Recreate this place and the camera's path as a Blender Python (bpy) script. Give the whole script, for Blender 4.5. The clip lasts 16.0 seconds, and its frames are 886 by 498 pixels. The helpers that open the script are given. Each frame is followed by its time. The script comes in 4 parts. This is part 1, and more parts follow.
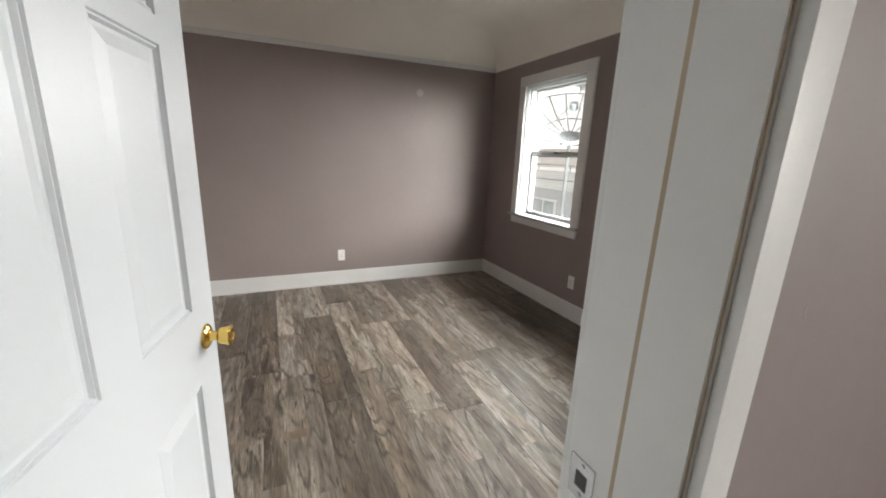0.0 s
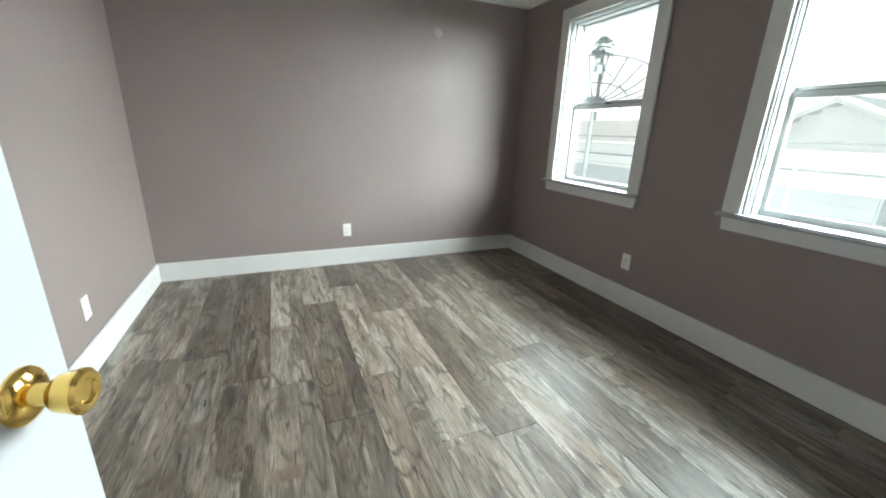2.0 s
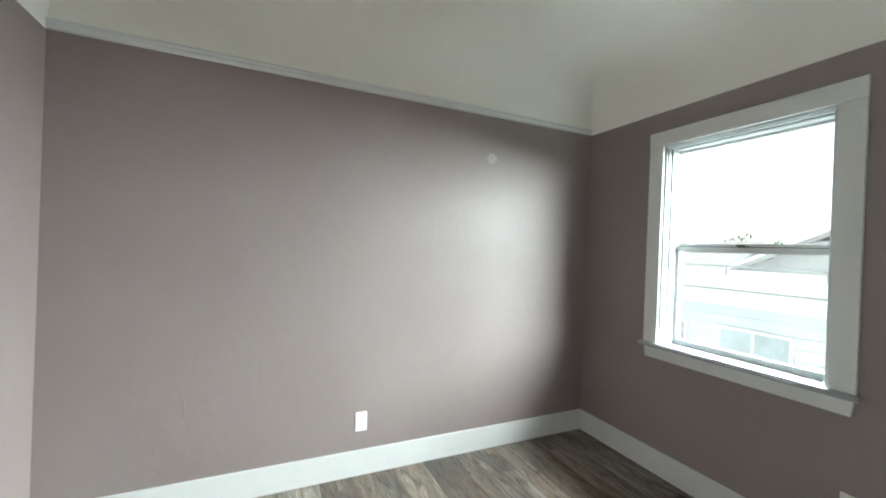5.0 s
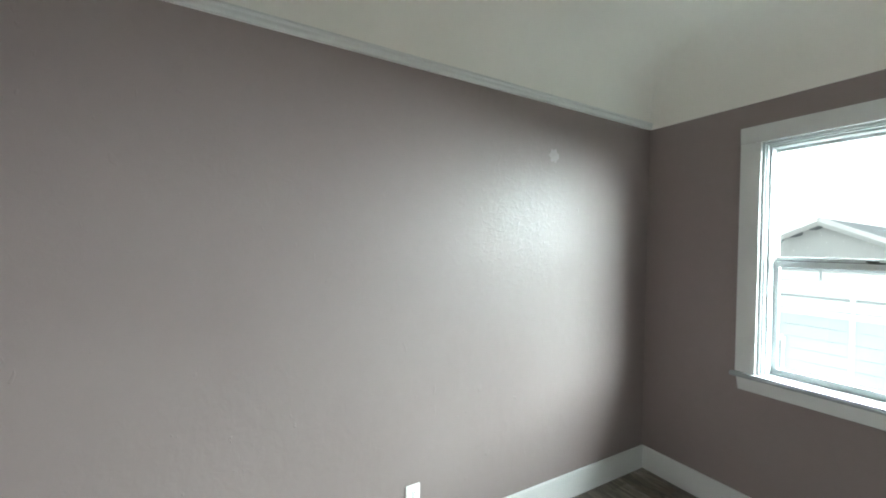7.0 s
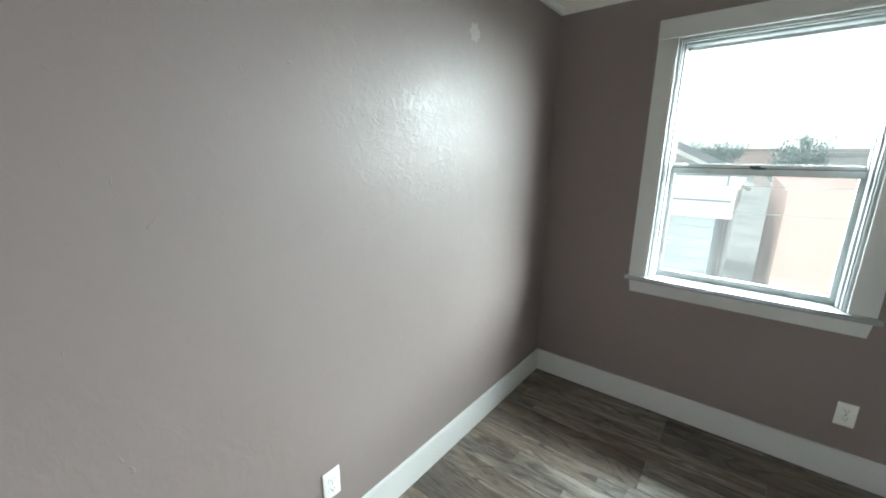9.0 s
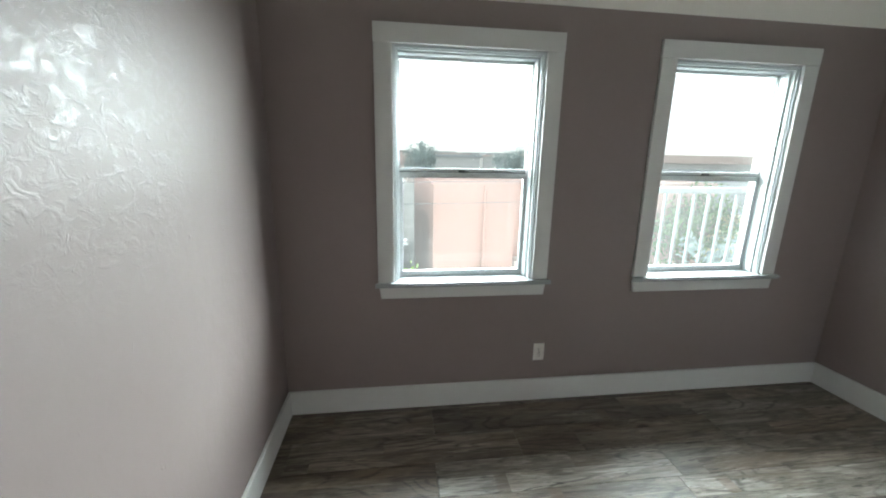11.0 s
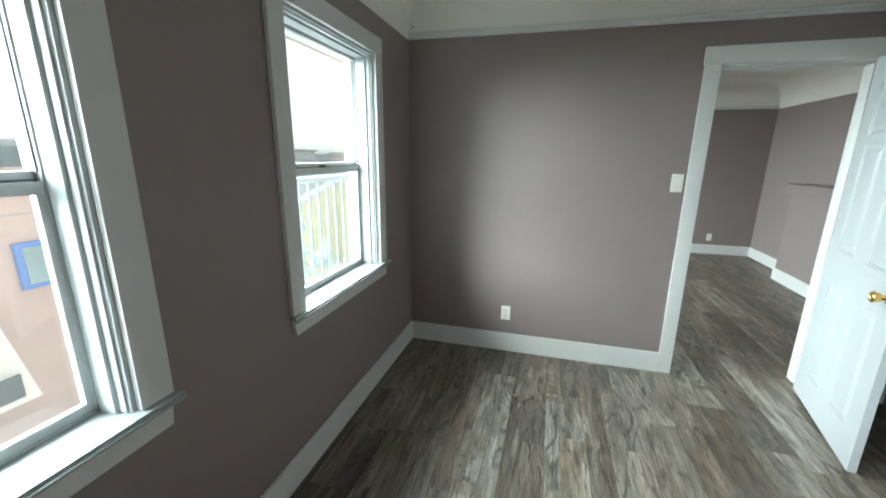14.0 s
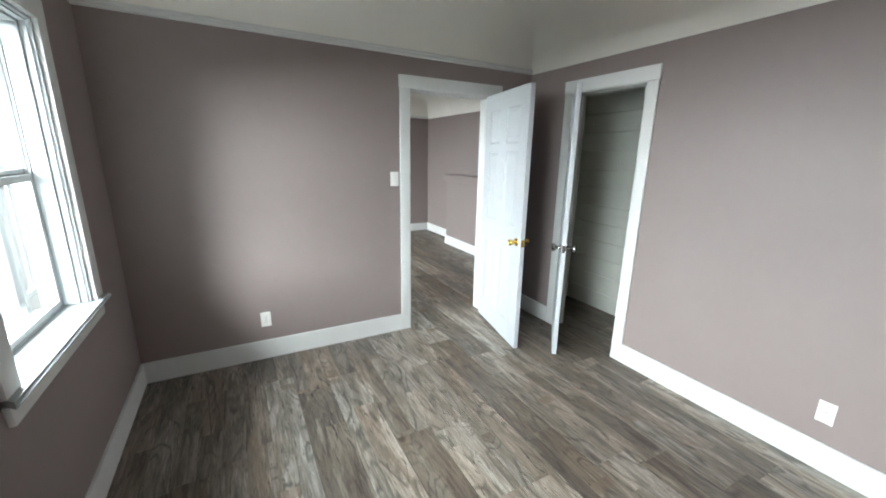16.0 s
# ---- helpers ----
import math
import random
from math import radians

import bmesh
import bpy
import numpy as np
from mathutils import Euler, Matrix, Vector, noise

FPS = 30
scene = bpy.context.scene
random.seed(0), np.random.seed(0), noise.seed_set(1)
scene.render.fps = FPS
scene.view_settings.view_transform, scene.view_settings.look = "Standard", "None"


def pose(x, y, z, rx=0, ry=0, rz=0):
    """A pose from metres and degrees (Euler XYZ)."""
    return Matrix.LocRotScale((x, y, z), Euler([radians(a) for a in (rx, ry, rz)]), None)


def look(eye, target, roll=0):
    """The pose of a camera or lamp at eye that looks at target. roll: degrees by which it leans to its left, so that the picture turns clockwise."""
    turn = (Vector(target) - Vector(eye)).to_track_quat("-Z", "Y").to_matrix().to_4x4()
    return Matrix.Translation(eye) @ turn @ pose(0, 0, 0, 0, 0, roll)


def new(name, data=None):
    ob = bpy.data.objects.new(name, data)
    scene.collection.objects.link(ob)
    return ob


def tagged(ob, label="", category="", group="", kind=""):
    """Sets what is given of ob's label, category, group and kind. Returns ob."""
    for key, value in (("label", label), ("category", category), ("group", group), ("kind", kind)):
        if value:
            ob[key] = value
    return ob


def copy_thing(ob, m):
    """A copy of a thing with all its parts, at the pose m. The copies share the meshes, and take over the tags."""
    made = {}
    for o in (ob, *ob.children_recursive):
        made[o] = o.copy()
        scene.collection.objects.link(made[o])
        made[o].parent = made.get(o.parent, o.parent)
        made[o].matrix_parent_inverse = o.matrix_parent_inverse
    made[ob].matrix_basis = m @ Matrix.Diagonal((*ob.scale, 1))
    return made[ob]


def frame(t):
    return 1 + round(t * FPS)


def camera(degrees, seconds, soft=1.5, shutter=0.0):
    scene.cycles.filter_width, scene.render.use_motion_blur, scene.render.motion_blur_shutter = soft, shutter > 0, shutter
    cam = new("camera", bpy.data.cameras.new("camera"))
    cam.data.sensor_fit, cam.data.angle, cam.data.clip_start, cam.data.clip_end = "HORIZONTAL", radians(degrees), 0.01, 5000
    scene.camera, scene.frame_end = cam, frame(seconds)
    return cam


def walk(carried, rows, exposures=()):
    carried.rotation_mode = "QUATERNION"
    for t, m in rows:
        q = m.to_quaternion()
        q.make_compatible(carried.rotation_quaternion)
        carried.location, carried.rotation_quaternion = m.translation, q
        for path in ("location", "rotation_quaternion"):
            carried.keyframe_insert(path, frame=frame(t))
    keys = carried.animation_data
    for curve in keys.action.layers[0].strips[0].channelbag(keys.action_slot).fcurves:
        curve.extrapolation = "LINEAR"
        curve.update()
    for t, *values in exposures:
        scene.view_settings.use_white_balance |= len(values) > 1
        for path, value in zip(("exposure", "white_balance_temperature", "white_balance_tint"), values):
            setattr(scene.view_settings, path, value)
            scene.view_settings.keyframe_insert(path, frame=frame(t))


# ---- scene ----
cam = camera(98.5, 16.0, 1.95)
METRES, EYE, TILT, LEAN, TURN = 5.3, 1.5, 0.0, 0.0, -24.6
PATH = [
    (0, (0.234, 0.276, 1.384), (1.042, 2.042, 0.908), 2.3),
    (0.5, (0.242, 0.397, 1.367), (1.006, 2.182, 0.884), 2.2),
    (1, (0.330, 0.563, 1.302), (1.086, 2.350, 0.822), 2.0),
    (1.5, (0.362, 0.693, 1.237), (1.13, 2.473, 0.742), 2.1),
    (2, (0.341, 0.852, 1.196), (1.107, 2.603, 0.608), 1.9),
    (2.5, (0.338, 1.07, 1.219), (1.098, 2.793, 0.544), 2.2),
    (3, (0.396, 1.234, 1.253), (1.125, 2.958, 0.549), 1.8),
    (3.5, (0.429, 1.442, 1.304), (1.198, 3.183, 0.691), 2.0),
    (4, (0.47, 1.586, 1.324), (1.271, 3.406, 1.116), 2.0),
    (4.5, (0.423, 1.791, 1.346), (1.226, 3.623, 1.325), 2.0),
    (7, (0.116, 2.685, 1.478), (1.102, 4.425, 1.463), 1.3),
    (7.5, (0.173, 2.843, 1.488), (1.131, 4.566, 1.152), 1.2),
    (8, (0.198, 3.012, 1.495), (1.288, 4.629, 1.048), 0.5),
    (10.5, (0.396, 3.529, 1.461), (2.344, 3.664, 1.031), 1.2),
    (11, (0.501, 3.636, 1.509), (2.432, 3.382, 1.055), 1.0),
    (11.5, (0.627, 3.62, 1.482), (2.478, 3.011, 1.03), 0.6),
    (12, (0.811, 3.574, 1.523), (2.501, 2.620, 1.042), 1.0),
    (12.5, (1.031, 3.576, 1.493), (2.5, 2.299, 1.033), 0.6),
    (13, (1.234, 3.573, 1.496), (2.443, 2.046, 1.041), 0.2),
    (13.5, (1.385, 3.524, 1.519), (2.285, 1.806, 1.032), 0.3),
    (14, (1.577, 3.474, 1.507), (2.092, 1.601, 1.03), 0.6),
    (14.5, (1.678, 3.454, 1.537), (1.827, 1.521, 1.046), 0.7),
    (15, (1.805, 3.463, 1.552), (1.581, 1.536, 1.065), 0.9),
    (15.5, (1.876, 3.526, 1.57), (1.289, 1.677, 1.084), 1.0),
    (16, (1.94, 3.643, 1.555), (1.015, 1.938, 1.07), 1.0),
]
EXPOSURES = (
    (0.0, 0.80, 7200, 18), (1.0, 0.88, 6950, 13), (1.5, 1.02, 6800, 9), (2.5, 1.34, 6250, 4), (4.5, 1.58, 6350, 4), (8.0, 1.52, 6150, 1), (10.5, 1.12, 6350, 5),
    (12.0, 1.24, 6350, 5), (12.5, 1.02, 6300, 5), (13.5, 0.84, 6050, -3), (14.5, 1.12, 6450, 6), (15.0, 1.16, 6450, 8), (16.0, 1.16, 6400, 10),
)
walk(cam, [(t, look(eye, target, roll)) for t, eye, target, roll in PATH], EXPOSURES)

# ---- world, sun, exposure ----
world = bpy.data.worlds.new("sky")
scene.world = world
world.use_nodes = True
wn, wl = world.node_tree.nodes, world.node_tree.links
sky = wn.new("ShaderNodeTexSky")
sky.sky_type, sky.sun_disc = "NISHITA", False
SUN_ELEVATION, SUN_ROTATION = 55, 8
sky.sun_elevation, sky.sun_rotation = radians(SUN_ELEVATION), radians(SUN_ROTATION)
sky.air_density, sky.dust_density, sky.ozone_density = 1.0, 1.2, 1.0
haze = wn.new("ShaderNodeHueSaturation")
haze.inputs["Saturation"].default_value = 0.12
wl.new(sky.outputs[0], haze.inputs["Color"])
wl.new(haze.outputs[0], wn["Background"].inputs["Color"])
wn["Background"].inputs["Strength"].default_value = 0.15
sun = new("sun", bpy.data.lights.new("sun", "SUN"))
sun.data.energy, sun.data.angle, sun.data.color = 0.6, radians(18), (1.0, 0.96, 0.90)
sa, se = radians(SUN_ROTATION), radians(SUN_ELEVATION)
sun.matrix_world = look((0, 0, 0), (-math.sin(sa) * math.cos(se), -math.cos(sa) * math.cos(se), -math.sin(se)))

# ---- plan, metres ----
WX0, WX1, WY0, WY1 = -0.58, 2.62, 0.66, 4.27     # bedroom
HALL_Y = 0.485                                   # far face of the south wall
LX0, LX1, LY0 = -1.54, 2.62, -3.47               # living room
RAIL = 2.30
EXT = 2.78                                       # outer face of the east wall
DX0, DX1, DTOP = -0.147, 0.644, 2.045              # doorway
CY0, CY1, CTOP = 1.215, 1.85, 2.045              # closet doorway
CBX, CLY0, CLY1 = -1.28, 0.70, 2.15              # closet
WINDOWS = ((2.82, 3.635), (1.27, 2.075))
WZ0, WZ1 = 0.80, 2.075
ADDED_WIN = ((-2.95, -1.25),)              # unseen living room window, added to light that room
GROUND = -3.0

# the bright sky outside the window openings, falling in from above
lamp = new("window_skylight", bpy.data.lights.new("window_skylight", "AREA"))
lamp.data.shape, lamp.data.size, lamp.data.size_y = "RECTANGLE", 15.0, 4.0
lamp.data.energy, lamp.data.color = 5200, (0.90, 0.97, 1.0)
lamp.matrix_world = look((EXT + 3.1, 1.1, 3.35), (EXT, 1.75, 2.0))


# ---- materials ----
def mat(name, rough=0.5, metal=0.0, spec=0.5):
    m = bpy.data.materials.new(name)
    m.use_nodes = True
    b = m.node_tree.nodes["Principled BSDF"]
    b.inputs["Roughness"].default_value, b.inputs["Metallic"].default_value = rough, metal
    b.inputs["Specular IOR Level"].default_value = spec
    return m, m.node_tree.nodes, m.node_tree.links, b


def coords(n, l, scale, space="Object", spin=False):
    tc, mp = n.new("ShaderNodeTexCoord"), n.new("ShaderNodeMapping")
    mp.inputs["Scale"].default_value = scale if hasattr(scale, "__len__") else (scale,) * 3
    l.new(tc.outputs[space], mp.inputs["Vector"])
    if spin:
        oi, mu = n.new("ShaderNodeObjectInfo"), n.new("ShaderNodeMath")
        mu.operation, mu.inputs[1].default_value = "MULTIPLY", 173.0
        l.new(oi.outputs["Random"], mu.inputs[0])
        l.new(mu.outputs[0], mp.inputs["Location"])
    return mp.outputs[0]


def noise_tex(n, l, vec, scale, detail=4, rough=0.55, distort=0.0):
    t = n.new("ShaderNodeTexNoise")
    t.inputs["Scale"].default_value, t.inputs["Detail"].default_value = scale, detail
    t.inputs["Roughness"].default_value, t.inputs["Distortion"].default_value = rough, distort
    l.new(vec, t.inputs["Vector"])
    return t.outputs["Fac"]


def ramp(n, l, fac, stops):
    r = n.new("ShaderNodeValToRGB")
    while len(r.color_ramp.elements) < len(stops):
        r.color_ramp.elements.new(0.5)
    for e, (p, c) in zip(r.color_ramp.elements, stops):
        e.position, e.color = p, (*c, 1) if hasattr(c, "__len__") else (c, c, c, 1)
    l.new(fac, r.inputs["Fac"])
    return r.outputs["Color"]


def mix(n, l, fac, a, b, kind="MIX"):
    x = n.new("ShaderNodeMix")
    x.data_type, x.blend_type = "RGBA", kind
    for s, v in (("Factor", fac), ("A", a), ("B", b)):
        sock = [i for i in x.inputs if i.name == s and (s != "Factor" or i.type == "VALUE") and (s == "Factor" or i.type == "RGBA")][0]
        if hasattr(v, "is_output"):
            l.new(v, sock)
        else:
            sock.default_value = (*v, 1) if hasattr(v, "__len__") else v
    return [o for o in x.outputs if o.type == "RGBA"][0]


def bump(n, l, b, height, strength, distance, chain=None):
    x = n.new("ShaderNodeBump")
    x.inputs["Strength"].default_value, x.inputs["Distance"].default_value = strength, distance
    l.new(height, x.inputs["Height"])
    if chain:
        l.new(chain, x.inputs["Normal"])
    l.new(x.outputs[0], b.inputs["Normal"])
    return x.outputs[0]


def painted(name, colour, rough, wear=0.04, fine=90.0, relief=0.15, coarse=3.0, metal=0.0, spec=0.5):
    """Paint, plaster, plastic or metal with two scales of variation in tone, gloss and relief."""
    m, n, l, b = mat(name, rough, metal, spec)
    v = coords(n, l, 1.0)
    big, small = noise_tex(n, l, v, coarse, 5), noise_tex(n, l, v, fine, 3)
    lo, hi = [c * (1 - wear) for c in colour], [min(c * (1 + wear), 0.95) for c in colour]
    base = ramp(n, l, big, ((0.3, lo), (0.7, hi)))
    l.new(mix(n, l, wear, base, ramp(n, l, small, ((0.3, lo), (0.7, hi)))), b.inputs["Base Color"])
    l.new(ramp(n, l, big, ((0.3, rough * 0.85), (0.7, min(rough * 1.15, 1)))), b.inputs["Roughness"])
    bump(n, l, b, small, relief, 0.002)
    return m


def wall_paint():
    """Mauve eggshell paint over hand-troweled plaster."""
    m, n, l, b = mat("mauve_wall_paint", 0.5, 0, 0.64)
    v = coords(n, l, 1.0)
    big = noise_tex(n, l, v, 1.6, 4)
    grain = noise_tex(n, l, v, 160, 3)
    trowel = noise_tex(n, l, coords(n, l, (1.0, 1.0, 0.8)), 20, 5, 0.6, 0.5)
    sweep = noise_tex(n, l, coords(n, l, (1, 1, 0.5)), 3.2, 3, 0.5, 0.3)
    here = noise_tex(n, l, v, 1.1, 3)
    ridges = mix(n, l, 1.0, ramp(n, l, trowel, ((0.40, 0.0), (0.62, 1.0))), ramp(n, l, here, ((0.46, 0.03), (0.62, 1.0))), "MULTIPLY")
    nicks = ramp(n, l, noise_tex(n, l, coords(n, l, (1, 1, 0.5)), 22, 2, 0.5, 1.4), ((0.72, 0.0), (0.77, 1.0)))
    base = ramp(n, l, big, ((0.25, (0.232, 0.189, 0.180)), (0.75, (0.258, 0.213, 0.204))))
    l.new(mix(n, l, 0.10, base, ramp(n, l, trowel, ((0.3, (0.22, 0.180, 0.171)), (0.7, (0.28, 0.232, 0.223))))), b.inputs["Base Color"])
    c = bump(n, l, b, sweep, 0.40, 0.010)
    c = bump(n, l, b, ridges, 0.20, 0.0022, c)
    # a rougher hand-patched area in the middle of the wall
    far = n.new("ShaderNodeVectorMath")
    far.operation, far.inputs[1].default_value = "DISTANCE", (1.42, WY1, 1.68)
    l.new(v, far.inputs[0])
    stipple = noise_tex(n, l, coords(n, l, (1.0, 1.0, 1.25)), 20, 4, 0.6, 1.3)
    rough_patch = mix(n, l, 1.0, ramp(n, l, stipple, ((0.46, 0.0), (0.66, 1.0))), ramp(n, l, far.outputs["Value"], ((0.15, 1.0), (0.60, 0.0))), "MULTIPLY")
    # smooth glossy islands between the stipples
    l.new(mix(n, l, rough_patch, ramp(n, l, big, ((0.3, 0.52), (0.7, 0.60))), (0.33, 0.33, 0.33)), b.inputs["Roughness"])
    c = bump(n, l, b, rough_patch, 0.32, 0.0026, c)
    c = bump(n, l, b, nicks, 0.55, 0.0018, c)
    bump(n, l, b, grain, 0.10, 0.0006, c)
    return m


def plank_mat(name, dark, mid, pale, wash):
    """Printed vinyl plank: two strips of shorter boards, grain along y, chalky whitewash, knots."""
    m, n, l, b = mat(name, 0.42, 0, 0.5)

    def calc(op, a, c):
        x = n.new("ShaderNodeMath")
        x.operation = op
        for sock, val in zip(x.inputs, (a, c)):
            if hasattr(val, "is_output"):
                l.new(val, sock)
            elif val is not None:
                sock.default_value = val
        return x.outputs[0]

    def scaled(vec, sc):
        mp = n.new("ShaderNodeMapping")
        mp.inputs["Scale"].default_value = sc
        l.new(vec, mp.inputs["Vector"])
        return mp.outputs[0]
    tc, oi, sep = n.new("ShaderNodeTexCoord"), n.new("ShaderNodeObjectInfo"), n.new("ShaderNodeSeparateXYZ")
    l.new(tc.outputs["Object"], sep.inputs[0])
    seed = calc("MULTIPLY", oi.outputs["Random"], 173.0)
    wob = calc("ADD", 0.085, calc("MULTIPLY", oi.outputs["Random"], 0.06))
    strip = calc("FLOOR", calc("DIVIDE", sep.outputs["X"], wob), None)
    cell = calc("FLOOR", calc("DIVIDE", calc("ADD", calc("ADD", sep.outputs["Y"], calc("MULTIPLY", strip, 0.37)), seed), 1.27), None)
    comb, white, move, add = n.new("ShaderNodeCombineXYZ"), n.new("ShaderNodeTexWhiteNoise"), n.new("ShaderNodeVectorMath"), n.new("ShaderNodeVectorMath")
    for k, v in enumerate((strip, cell, seed)):
        l.new(v, comb.inputs[k])
    l.new(comb.outputs[0], white.inputs["Vector"])
    move.operation, move.inputs[1].default_value = "SCALE", (0, 0, 0)
    move.inputs["Scale"].default_value = 60.0
    l.new(white.outputs["Color"], move.inputs[0])
    l.new(tc.outputs["Object"], add.inputs[0])
    l.new(move.outputs[0], add.inputs[1])
    v = add.outputs[0]
    tone = white.outputs["Value"]
    along = calc("FRACT", calc("DIVIDE", calc("ADD", calc("ADD", sep.outputs["Y"], calc("MULTIPLY", strip, 0.37)), seed), 1.27), None)
    grain = noise_tex(n, l, scaled(v, (1.0, 0.10, 1.0)), 60, 4, 0.6, 0.8)
    mottle = noise_tex(n, l, scaled(v, (1.0, 0.16, 1.0)), 13, 5, 0.6, 0.6)
    patch = noise_tex(n, l, scaled(v, (1.0, 0.13, 1.0)), 9.0, 4, 0.55, 0.8)
    rust = noise_tex(n, l, scaled(v, (1.0, 0.40, 1.0)), 5.0, 3, 0.5, 0.4)
    wisp = noise_tex(n, l, scaled(v, (1.0, 0.11, 1.0)), 24, 4, 0.6, 1.1)
    vo = n.new("ShaderNodeTexVoronoi")
    vo.inputs["Scale"].default_value = 2.8
    l.new(scaled(v, (1.0, 0.50, 1.0)), vo.inputs["Vector"])
    some = n.new("ShaderNodeSeparateColor")
    l.new(vo.outputs["Color"], some.inputs[0])
    knotty = ramp(n, l, some.outputs[0], ((0.34, 0.0), (0.38, 1.0)))
    # growth rings flow along the board and wrap round the knots
    field = noise_tex(n, l, scaled(v, (1.0, 0.22, 1.0)), 5.0, 2, 0.45, 0.3)
    swell = mix(n, l, 1.0, ramp(n, l, vo.outputs["Distance"], ((0.0, 0.55), (0.10, 0.28), (0.34, 0.0))), knotty, "MULTIPLY")
    flow = calc("SINE", calc("MULTIPLY", calc("ADD", calc("ADD", field, swell), calc("MULTIPLY", grain, 0.05)), 60.0), None)
    rings = ramp(n, l, calc("MULTIPLY", calc("ADD", flow, 1.0), 0.5), ((0.0, 1.0), (0.30, 0.0)))
    col = mix(n, l, ramp(n, l, mottle, ((0.34, 0.0), (0.66, 1.0))), dark, mid)
    col = mix(n, l, ramp(n, l, rust, ((0.48, 0.0), (0.60, 0.45))), col, (0.190, 0.146, 0.106))
    washf = mix(n, l, 1.0, ramp(n, l, patch, ((wash - 0.08, 0.0), (wash + 0.10, 0.85))), ramp(n, l, wisp, ((0.38, 0.40), (0.52, 1.0))), "MULTIPLY")
    col = mix(n, l, washf, col, pale)
    chalk = mix(n, l, 1.0, ramp(n, l, wisp, ((0.57, 0.0), (0.62, 0.75))), ramp(n, l, patch, ((wash - 0.12, 0.10), (wash + 0.05, 1.0))), "MULTIPLY")
    col = mix(n, l, chalk, col, [min(c * 1.25, 0.6) for c in pale])
    ringed = mix(n, l, 1.0, rings, ramp(n, l, mottle, ((0.42, 0.85), (0.58, 0.15))), "MULTIPLY")
    col = mix(n, l, ringed, col, [c * 0.62 for c in dark])
    col = mix(n, l, ramp(n, l, grain, ((0.34, 0.50), (0.46, 0.0))), col, [c * 0.72 for c in dark])
    fibre = noise_tex(n, l, scaled(v, (1.0, 0.07, 1.0)), 150, 3, 0.65, 0.6)
    col = mix(n, l, ramp(n, l, fibre, ((0.36, 0.45), (0.48, 0.0))), col, [c * 0.60 for c in dark])
    col = mix(n, l, ramp(n, l, fibre, ((0.56, 0.0), (0.66, 0.35))), col, [min(c * 1.15, 0.6) for c in pale])
    crack = noise_tex(n, l, scaled(v, (1.0, 0.09, 1.0)), 40, 3, 0.6, 2.2)
    col = mix(n, l, ramp(n, l, crack, ((0.335, 0.85), (0.375, 0.0))), col, [c * 0.30 for c in dark])
    # brown end stain on some of the printed boards
    stain = mix(n, l, 1.0, ramp(n, l, calc("ADD", along, calc("MULTIPLY", grain, 0.02)), ((0.03, 0.60), (0.055, 0.45), (0.062, 0.0))), ramp(n, l, tone, ((0.58, 0.0), (0.60, 1.0))), "MULTIPLY")
    col = mix(n, l, stain, col, (0.125, 0.086, 0.058))
    halo = mix(n, l, 1.0, ramp(n, l, vo.outputs["Distance"], ((0.05, 0.70), (0.18, 0.0))), knotty, "MULTIPLY")
    col = mix(n, l, halo, col, (0.135, 0.098, 0.068))
    heart = mix(n, l, 1.0, ramp(n, l, vo.outputs["Distance"], ((0.040, 0.95), (0.075, 0.0))), knotty, "MULTIPLY")
    col = mix(n, l, heart, col, (0.040, 0.030, 0.023))
    col = mix(n, l, 1.0, col, ramp(n, l, tone, ((0.0, (0.70, 0.70, 0.69)), (0.35, (1.03, 0.96, 0.88)), (0.7, (0.88, 0.92, 0.91)), (1.0, (1.24, 1.19, 1.12)))), "MULTIPLY")
    l.new(col, b.inputs["Base Color"])
    l.new(ramp(n, l, grain, ((0.3, 0.38), (0.7, 0.52))), b.inputs["Roughness"])
    bump(n, l, b, grain, 0.25, 0.0010)
    return m


def glass_mat(name, dust):
    m = bpy.data.materials.new(name)
    m.use_nodes = True
    n, l = m.node_tree.nodes, m.node_tree.links
    n.remove(n["Principled BSDF"])
    clear, gloss, film = n.new("ShaderNodeBsdfTransparent"), n.new("ShaderNodeBsdfGlossy"), n.new("ShaderNodeBsdfTranslucent")
    clear.inputs[0].default_value = (0.94, 0.97, 0.96, 1)
    gloss.inputs["Roughness"].default_value = 0.02
    film.inputs[0].default_value = (0.8, 0.82, 0.8, 1)
    fr, a, c = n.new("ShaderNodeLayerWeight"), n.new("ShaderNodeMixShader"), n.new("ShaderNodeMixShader")
    sheen = ramp(n, l, fr.outputs["Facing"], ((0.0, 0.03), (0.5, 0.06), (0.8, 0.18), (1.0, 0.9)))
    v = coords(n, l, 1.0)
    l.new(ramp(n, l, noise_tex(n, l, v, 2.2, 5), ((0.3, dust * 0.6), (0.75, dust * 1.4))), a.inputs[0])
    l.new(clear.outputs[0], a.inputs[1])
    l.new(film.outputs[0], a.inputs[2])
    l.new(sheen, c.inputs[0])
    l.new(a.outputs[0], c.inputs[1])
    l.new(gloss.outputs[0], c.inputs[2])
    l.new(c.outputs[0], n["Material Output"].inputs["Surface"])
    return m


def wire_mesh():
    """Fine perforated metal sheet: mostly holes, thin grey wire."""
    m, n, l, b = mat("fine_wire_mesh", 0.6, 0.2)
    b.inputs["Base Color"].default_value = (0.30, 0.32, 0.33, 1)
    l.new(ramp(n, l, noise_tex(n, l, coords(n, l, 1.0), 3.0, 3), ((0.3, 0.26), (0.7, 0.40))), b.inputs["Alpha"])
    return m


